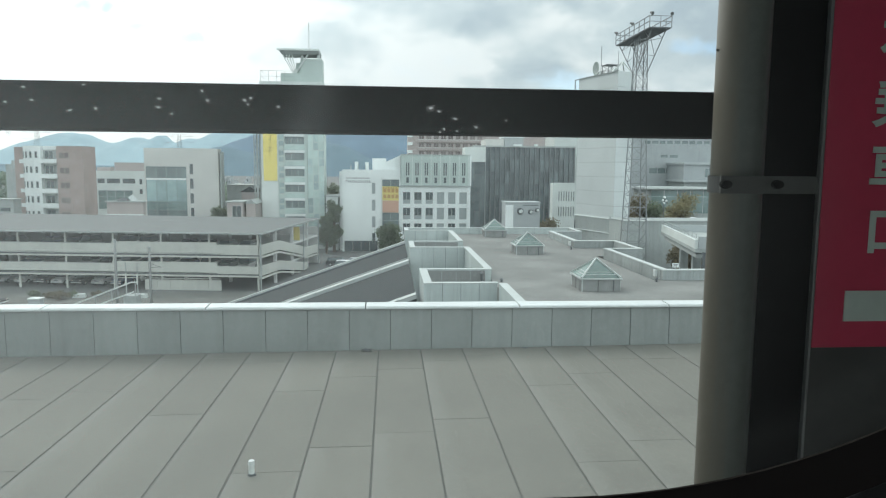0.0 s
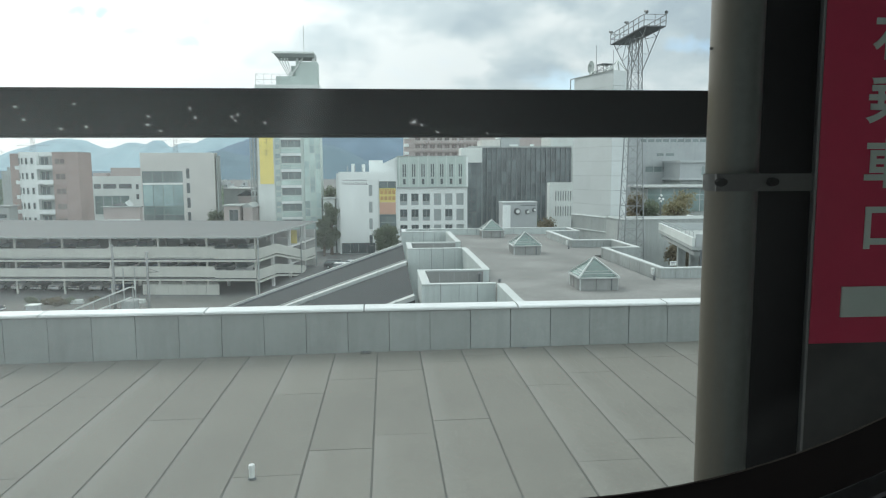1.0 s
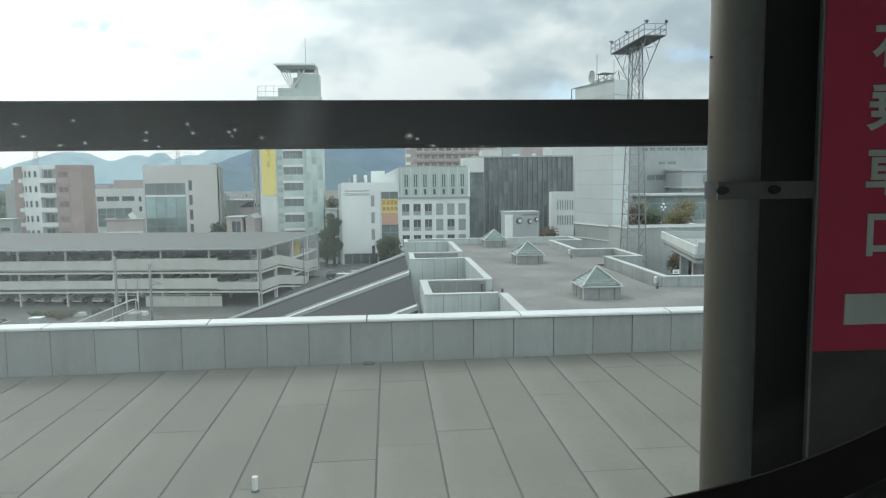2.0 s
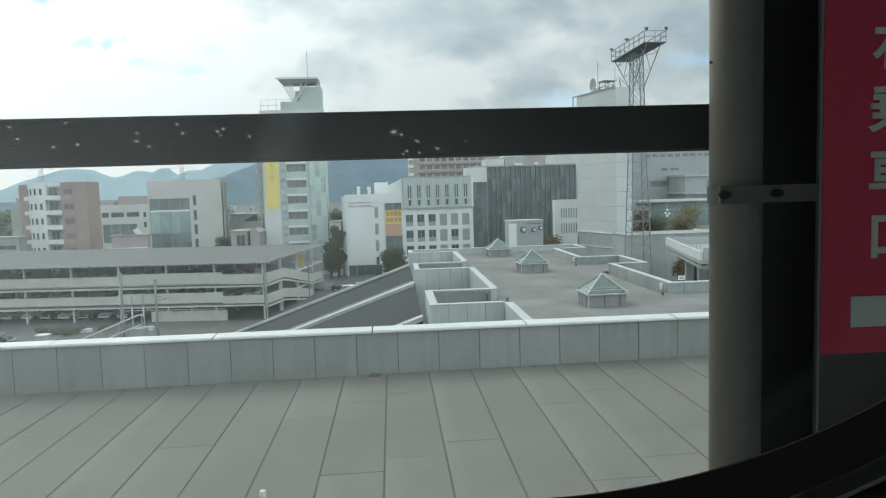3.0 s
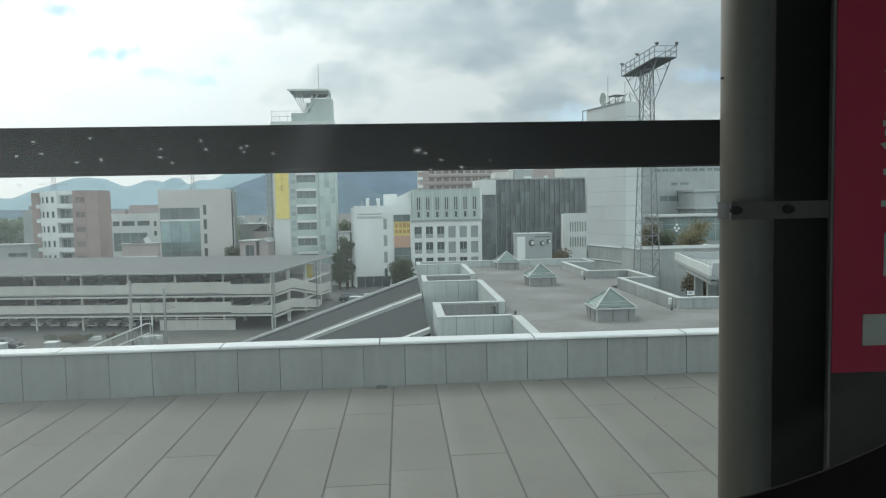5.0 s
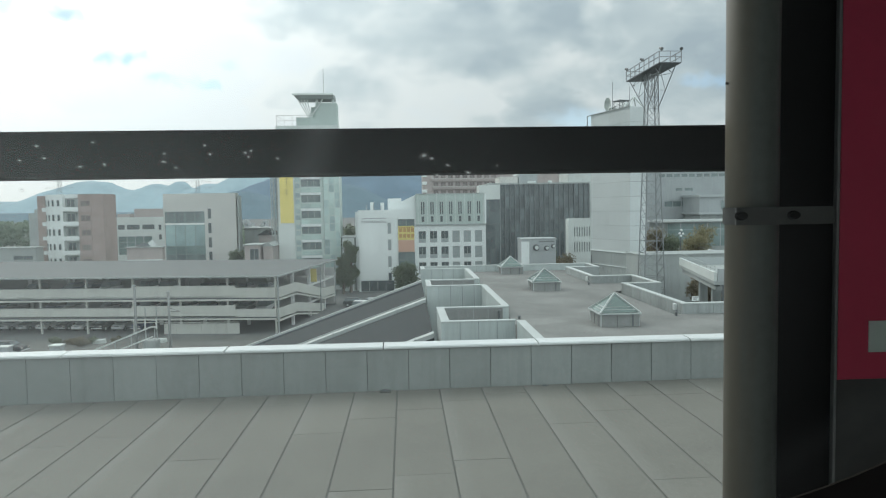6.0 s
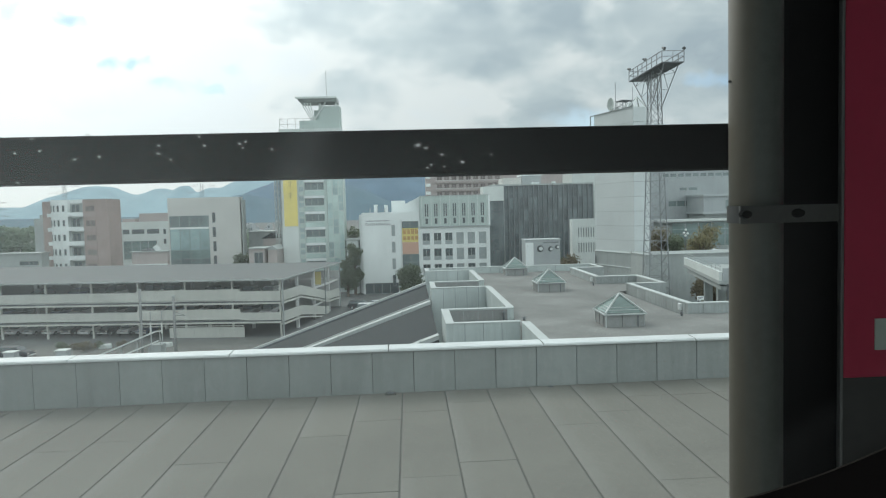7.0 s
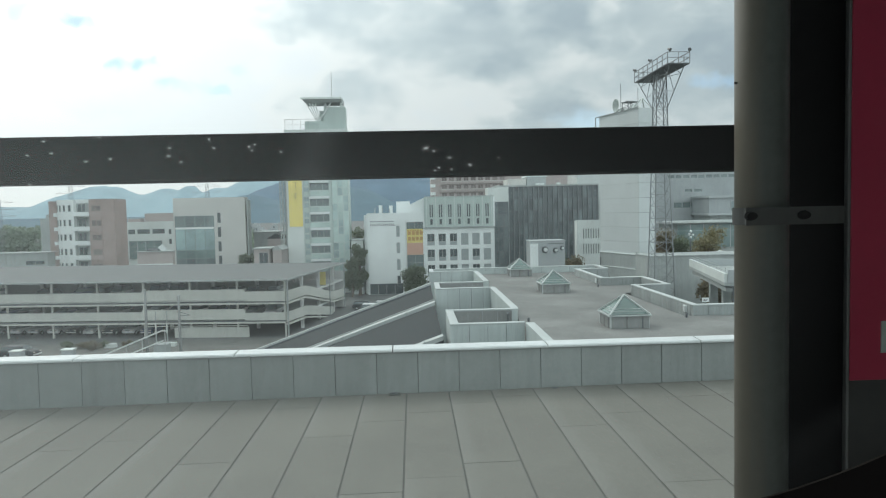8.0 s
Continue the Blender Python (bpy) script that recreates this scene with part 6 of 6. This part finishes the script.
# ---- small houses and far town ----
def small_house(x0, x1, y0, y1, h, wall_mat, roof_mat, label, holes=(), gable=0.0, name="house"):
    b = thing(name, ((x0 + x1) / 2, y0, 0), label, "house")
    bm = bmesh.new()
    pierced(bm, 0, x1 - x0, 0, h, holes, 0.3, front(x0, y0))
    part("wall", bm, wall_mat, b)
    part("body", boxes((x0 + 0.02, x1 - 0.02, y0 + 0.3, y1, 0, h - 0.02)), wall_mat, b)
    for a, bb, c, d in holes:
        window(b, front(x0, y0) @ Matrix.Translation((a, 0, c)), bb - a, d - c, 2 if bb - a > 1.2 else 1, 1)
    bm = bmesh.new()
    vs = box(bm, x0 - 0.3, x1 + 0.3, y0 - 0.3, y1 + 0.3, h, h + 0.2)
    if gable:
        for v in list(bm.verts):
            if v.co.z > h + 0.1:
                v.co.z += gable
                v.co.x = (x0 + x1) / 2 + (v.co.x - (x0 + x1) / 2) * 0.05
    part("roof", bm, roof_mat, b)
    return b


small_house(-54, -47.2, 138, 139.5, 9.8, M_PINK, M_GREY, "low tan rendered building with a white plinth", ())
roof_junk = thing("roof_clutter", (-50, 138.4, 10.0), "black tarpaulin heap and white panel on a roof", "clutter")
bm = bmesh.new()
bmesh.ops.create_icosphere(bm, subdivisions=2, radius=1.0, matrix=Matrix.Translation((-51.2, 138.7, 10.1)) @ Matrix.Diagonal((1.3, 0.5, 0.45, 1)))
for v in bm.verts:
    v.co.z = max(9.99, v.co.z + 0.5 * noise.noise(v.co * 1.7))
part("tarpaulin", bm, M_DARKSTEEL, roof_junk)
bm = bmesh.new()
box(bm, -0.5, 0.5, -0.05, 0.05, 0, 1.3, pose(-48.9, 138.6, 10.0, 20, -35, 0))
part("panel", bm, M_WHITE, roof_junk)
part_white = thing("roof_kerb", (-50.5, 137.8, 7.0), "white plinth strip along a tan wall", "plinth")
part("strip", boxes((-53.9, -47.2, 137.75, 137.98, 6.9, 7.5)), M_WHITE, part_white)
part("base", boxes((-53.9, -47.2, 137.8, 137.98, 0, 6.88)), M_GREY, part_white)
small_house(-31.2, -28.3, 137, 144, 9.9, M_PINK, M_GREY, "small tan house with a large dark window", [(0.95, 2.7, 6.9, 9.25)])
small_house(-27.9, -26.1, 138.5, 146, 9.6, M_PINK, M_GREY, "small tan house with a pale roof", (), 0.6)
small_house(-36.3, -30.5, 160, 170, 12.6, M_GREY, M_GREY, "grey house with a wide flat roof", ())
small_house(-31.5, -28.0, 152, 158, 11.4, M_PINK, M_SLATE, "brown house with a dark gabled roof", (), 0.9)
small_house(-12.7, -10.3, 142, 150, 10.9, M_OFFWHITE, M_GREY, "narrow pale green house", [(1.2, 2.0, 7.9, 9.0)])
small_house(-92, -73.2, 142, 145, 9.95, M_GREY, M_GREY, "low pale shed with a ribbon window", [(14.4, 18.2, 7.6, 8.5)], name="shed")
small_house(-98, -88, 139, 148, 9.8, M_PINK, M_GREY, "low reddish brown shed building", (), name="shed")
small_house(49.2, 50.7, 110, 111.5, 8.3, M_GREY, M_OFFWHITE, "small kiosk with a white tent roof", (), 0.6, name="kiosk")
rf = random.Random(21)
for i in range(26):
    x, w_, h_ = -100 + rf.uniform(0, 19), rf.uniform(1.2, 3.2), rf.uniform(6, 12.5) - 0.12 * i
    y = 400 + rf.uniform(-15, 30)
    fb = thing("far_building", (x, y, 0), "small pale far building", "building", group="far town")
    part("body", boxes((x, x + w_, y, y + 8, 0, h_)), M_PALEGREY, fb)
    part("window_band", boxes((x + 0.4, x + w_ - 0.4, y - 0.06, y - 0.01, h_ - 2.6, h_ - 1.3)), M_GLASS, fb)
for i in range(10):
    x = -86 - 3.4 * i
    y = 240 + rf.uniform(-10, 30)
    h_ = rf.uniform(7, 12)
    fb = thing("far_building", (x, y, 0), "low grey far building", "building", group="far town")
    part("body", boxes((x, x + rf.uniform(3, 7), y, y + 10, 0, h_)), rf.choice((M_GREY, M_OFFWHITE, M_PINK)), fb)
    part("roof", boxes((x - 0.2, x + 3.2, y - 0.2, y + 9, h_, h_ + 0.3)), M_SLATE, fb)
fb = thing("far_building", (-108, 215, 0), "grey far apartment block", "building", group="far town")
part("body", boxes((-112.4, -108.6, 215, 219, 0, 17.0), (-111.2, -110.5, 216, 217, 17.0, 18.2)), M_GREY, fb)

# power pylons
def pylon(x, y, h, label):
    p = thing("power_pylon", (x, y, 0), label, "pylon", group="power pylons")
    bm = bmesh.new()
    lattice(bm, x, y, 0, h, h * 0.075, h * 0.02, 10, 0.11, 0.06)
    part("shaft", bm, M_MAST, p)
    for k in (0.72, 0.84, 0.96):
        bm = bmesh.new()
        w_ = h * 0.14 * (1.5 - k * 0.6)
        bar(bm, (x - w_ * 2, y, h * k), (x + w_ * 2, y, h * k), 0.10)
        bar(bm, (x - w_ * 2, y, h * k), (x, y, h * (k + 0.05)), 0.07)
        bar(bm, (x + w_ * 2, y, h * k), (x, y, h * (k + 0.05)), 0.07)
        part("crossarm", bm, M_MAST, p)
    return p


pylon(-287.5, 600, 46, "far grey lattice power pylon before the hills")
pylon(-191, 330, 26, "grey lattice power pylon above the woods")
pylon(-174, 600, 44, "far grey lattice power pylon before the hills")

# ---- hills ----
# hill colours are tinted blue for distance haze
M_HILL = surface("far_hill_hazed", (0.175, 0.24, 0.265), 0.95, var=0.08, stain=0.15, scale=0.012, bump=0.0, spec=0.1)
M_HILL2 = surface("near_hill_hazed", (0.085, 0.122, 0.14), 0.95, var=0.12, stain=0.2, scale=0.02, bump=0.0, spec=0.1)

M_HILL3 = surface("ridge_haze_tone", (0.085, 0.12, 0.15), 0.95, var=0.12, stain=0.2, scale=0.02, bump=0.0, spec=0.1)
# a faint blue glow on the hills stands in for haze
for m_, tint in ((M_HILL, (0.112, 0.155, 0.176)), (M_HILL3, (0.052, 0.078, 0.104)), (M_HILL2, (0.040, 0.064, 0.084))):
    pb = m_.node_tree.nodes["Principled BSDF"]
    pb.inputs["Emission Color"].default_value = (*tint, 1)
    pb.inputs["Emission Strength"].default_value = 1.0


def hills(name, label, material, y, depth, x0, x1, peaks, base, seed, step):
    """A range of wooded hills: broad peaks (x, height, width) over a base height, roughened by noise."""
    bm = bmesh.new()
    cols = int((x1 - x0) / step)
    grid = []
    for i in range(cols + 1):
        x = x0 + step * i
        ridge = base + sum(h * math.exp(-((x - px) / w) ** 2) for px, h, w in peaks)
        col = []
        for j in range(7):
            f = j / 6
            n_ = noise.fractal(Vector((x * 7.0 / depth, f * 3 + seed, seed)), 0.8, 2.1, 6)
            col.append(bm.verts.new((x, y + depth * f, -1.0 if j == 0 else ridge * math.sin(f * math.pi / 2) * (1 + 0.035 * n_))))
        grid.append(col)
    for a, b in zip(grid, grid[1:]):
        for j in range(6):
            bm.faces.new((a[j], b[j], b[j + 1], a[j + 1]))
    ob = part(name, bm, material, smooth=True)
    return tagged(ob, label, "hills", kind="structure")


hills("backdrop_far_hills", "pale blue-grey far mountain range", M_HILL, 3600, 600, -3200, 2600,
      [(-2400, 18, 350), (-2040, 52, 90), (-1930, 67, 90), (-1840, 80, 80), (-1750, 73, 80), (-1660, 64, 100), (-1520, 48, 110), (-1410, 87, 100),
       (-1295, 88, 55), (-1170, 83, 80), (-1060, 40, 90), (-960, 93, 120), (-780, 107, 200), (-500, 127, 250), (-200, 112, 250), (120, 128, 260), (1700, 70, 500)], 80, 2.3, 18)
# ridge added in a darker tone where the haze looks thinner
hills("backdrop_middle_hills", "added blue-grey ridge standing in for changing haze", M_HILL3, 2400, 400, -1500, 1700,
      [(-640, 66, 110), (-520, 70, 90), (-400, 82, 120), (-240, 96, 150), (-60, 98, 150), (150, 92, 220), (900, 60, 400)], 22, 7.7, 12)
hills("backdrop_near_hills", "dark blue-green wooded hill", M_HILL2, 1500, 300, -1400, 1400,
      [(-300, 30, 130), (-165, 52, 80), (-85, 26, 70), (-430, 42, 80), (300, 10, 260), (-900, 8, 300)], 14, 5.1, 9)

# ---- small things on the deck ----
vp = thing("vent_pipe", (-1.83, 9.06, 12.43), "short white vent pipe with a cap on the deck", "vent pipe")
bm = bmesh.new()
bmesh.ops.create_cone(bm, cap_ends=True, segments=18, radius1=0.038, radius2=0.038, depth=0.15, matrix=Matrix.Translation((-1.83, 9.06, 12.505)))
part("tube", bm, M_OFFWHITE, vp, smooth=False)
bm = bmesh.new()
bmesh.ops.create_cone(bm, cap_ends=True, segments=18, radius1=0.046, radius2=0.038, depth=0.05, matrix=Matrix.Translation((-1.83, 9.06, 12.604)))
part("cap", bm, M_COPING, vp, "white cap")
bm = bmesh.new()
bmesh.ops.create_cone(bm, cap_ends=True, segments=18, radius1=0.06, radius2=0.05, depth=0.03, matrix=Matrix.Translation((-1.83, 9.06, 12.437)))
part("flange", bm, M_DARKSTEEL, vp)
for x in (-0.5, 3.1):
    dr = thing("roof_drain", (x, 15.36, 12.44), "small dark drain grate at the parapet foot", "drain", group="deck drains")
    bm = bmesh.new()
    bmesh.ops.create_uvsphere(bm, u_segments=12, v_segments=8, radius=0.07, matrix=Matrix.Translation((x, 15.36, 12.44)) @ Matrix.Diagonal((1.3, 0.9, 0.8, 1)))
    part("grate", bm, M_DARKSTEEL, dr)
    part("collar", boxes((x - 0.12, x + 0.12, 15.26, 15.455, 12.43, 12.46)), M_JOINT, dr)

# ---- dried drops on the pane ----
M_SPECK = bpy.data.materials.new("dried_drop")
M_SPECK.use_nodes = True
st_ = M_SPECK.node_tree
st_.nodes.clear()
chalk = st_.nodes.new("ShaderNodeBsdfTranslucent")
chalk.inputs[0].default_value = (0.95, 0.97, 0.97, 1)
bare = st_.nodes.new("ShaderNodeBsdfTransparent")
drop_co = st_.nodes.new("ShaderNodeTexCoord").outputs["Object"]
# thick chalky middle that thins out to nothing at a ragged rim
out_ = st_.nodes.new("ShaderNodeVectorMath")
out_.operation = "LENGTH"
st_.links.new(drop_co, out_.inputs[0])
rag = node(st_, "ShaderNodeTexNoise", Scale=1.6, Detail=3.0)
st_.links.new(drop_co, rag.inputs["Vector"])
thick = ramp(st_, maths(st_, "ADD", out_.outputs["Value"], maths(st_, "MULTIPLY", maths(st_, "SUBTRACT", rag.outputs[0], 0.5), 0.9)), [(0.08, (0.42,) * 3), (0.38, (0.20,) * 3), (0.95, (0,) * 3)], "EASE")
blend_ = st_.nodes.new("ShaderNodeMixShader")
st_.links.new(thick, blend_.inputs[0])
st_.links.new(bare.outputs[0], blend_.inputs[1])
st_.links.new(chalk.outputs[0], blend_.inputs[2])
st_.links.new(blend_.outputs[0], st_.nodes.new("ShaderNodeOutputMaterial").inputs[0])
bm = bmesh.new()
bmesh.ops.create_circle(bm, cap_ends=True, segments=20, radius=1.0, matrix=Matrix.Rotation(math.pi / 2, 4, "X"))
film_mesh = shape("dried_drop", bm, M_SPECK)
# place on the glass, half width and half height in tenths of a millimetre, turn
DROPS = [(0.0059, 16.5063, 6.2, 4.6, -20), (0.0067, 16.5060, 4, 2.5, 0), (0.0083, 16.5053, 5.2, 2.4, 5), (0.0104, 16.5045, 5.0, 3.2, 10), (0.0072, 16.5043, 3.2, 2.8, 0), (0.0068, 16.5040, 3.2, 2.4, 0),
         (0.0085, 16.5041, 2.6, 2.2, 0), (0.0134, 16.5052, 2.6, 2.0, 0), (-0.0342, 16.5063, 4.2, 3.0, 0), (-0.0318, 16.5065, 5.0, 2.6, 0), (-0.0284, 16.5056, 5.5, 2.6, -8), (-0.0260, 16.5058, 4.0, 4.0, 0),
         (-0.0201, 16.5068, 4.6, 2.6, 0), (-0.0202, 16.5060, 6.4, 2.6, 0), (-0.0190, 16.5054, 4.4, 2.2, 0), (-0.0161, 16.5076, 3.6, 3.0, 30), (-0.0156, 16.5067, 4.0, 3.4, 0), (-0.0121, 16.5068, 4.2, 3.0, 0),
         (-0.0115, 16.5070, 3.4, 3.0, 0), (-0.0118, 16.5064, 3.0, 2.2, 0), (-0.0089, 16.5062, 3.4, 3.2, 0), (-0.0341, 16.5034, 4.0, 3.0, 0), (-0.0325, 16.5077, 5.5, 2.4, 0), (-0.0270, 16.5080, 4.5, 2.4, 0),
         (0.0322, 16.4827, 1.2, 3.4, 20), (0.0313, 16.4831, 1.0, 2.4, -35), (0.0284, 16.4819, 1.0, 3.0, 10), (0.0310, 16.4792, 1.0, 3.6, 12)]
for x, z, hw, hh, turn in DROPS:
    ob = part("dried_drop", film_mesh, None, pane)
    ob.matrix_basis = pose(x, 0.0729, z, 0, turn, 0) @ Matrix.Diagonal((hw * 1e-4, 1e-4, hh * 1e-4, 1))

# small fittings on the lower roof
for x, y, h in ((5.3, 39.3, 0.4), (6.35, 38.6, 0.15), (14.6, 54.6, 0.2), (15.3, 38.4, 0.2)):
    pv = thing("roof_vent", (x, y, ROOF_Z), "small dark vent stub on the lower roof", "vent", group="roof vents")
    bm = bmesh.new()
    bmesh.ops.create_cone(bm, cap_ends=True, segments=12, radius1=0.07, radius2=0.06, depth=h + 1.6 if x < 5.5 else h, matrix=Matrix.Translation((x, y, ROOF_Z + h / 2 - (0.8 if x < 5.5 else 0))))
    part("stub", bm, M_DARKSTEEL, pv)
    bm = bmesh.new()
    bmesh.ops.create_cone(bm, cap_ends=True, segments=12, radius1=0.12, radius2=0.05, depth=0.08, matrix=Matrix.Translation((x, y, ROOF_Z + h + 0.03)))
    part("cowl", bm, M_DARKSTEEL, pv)
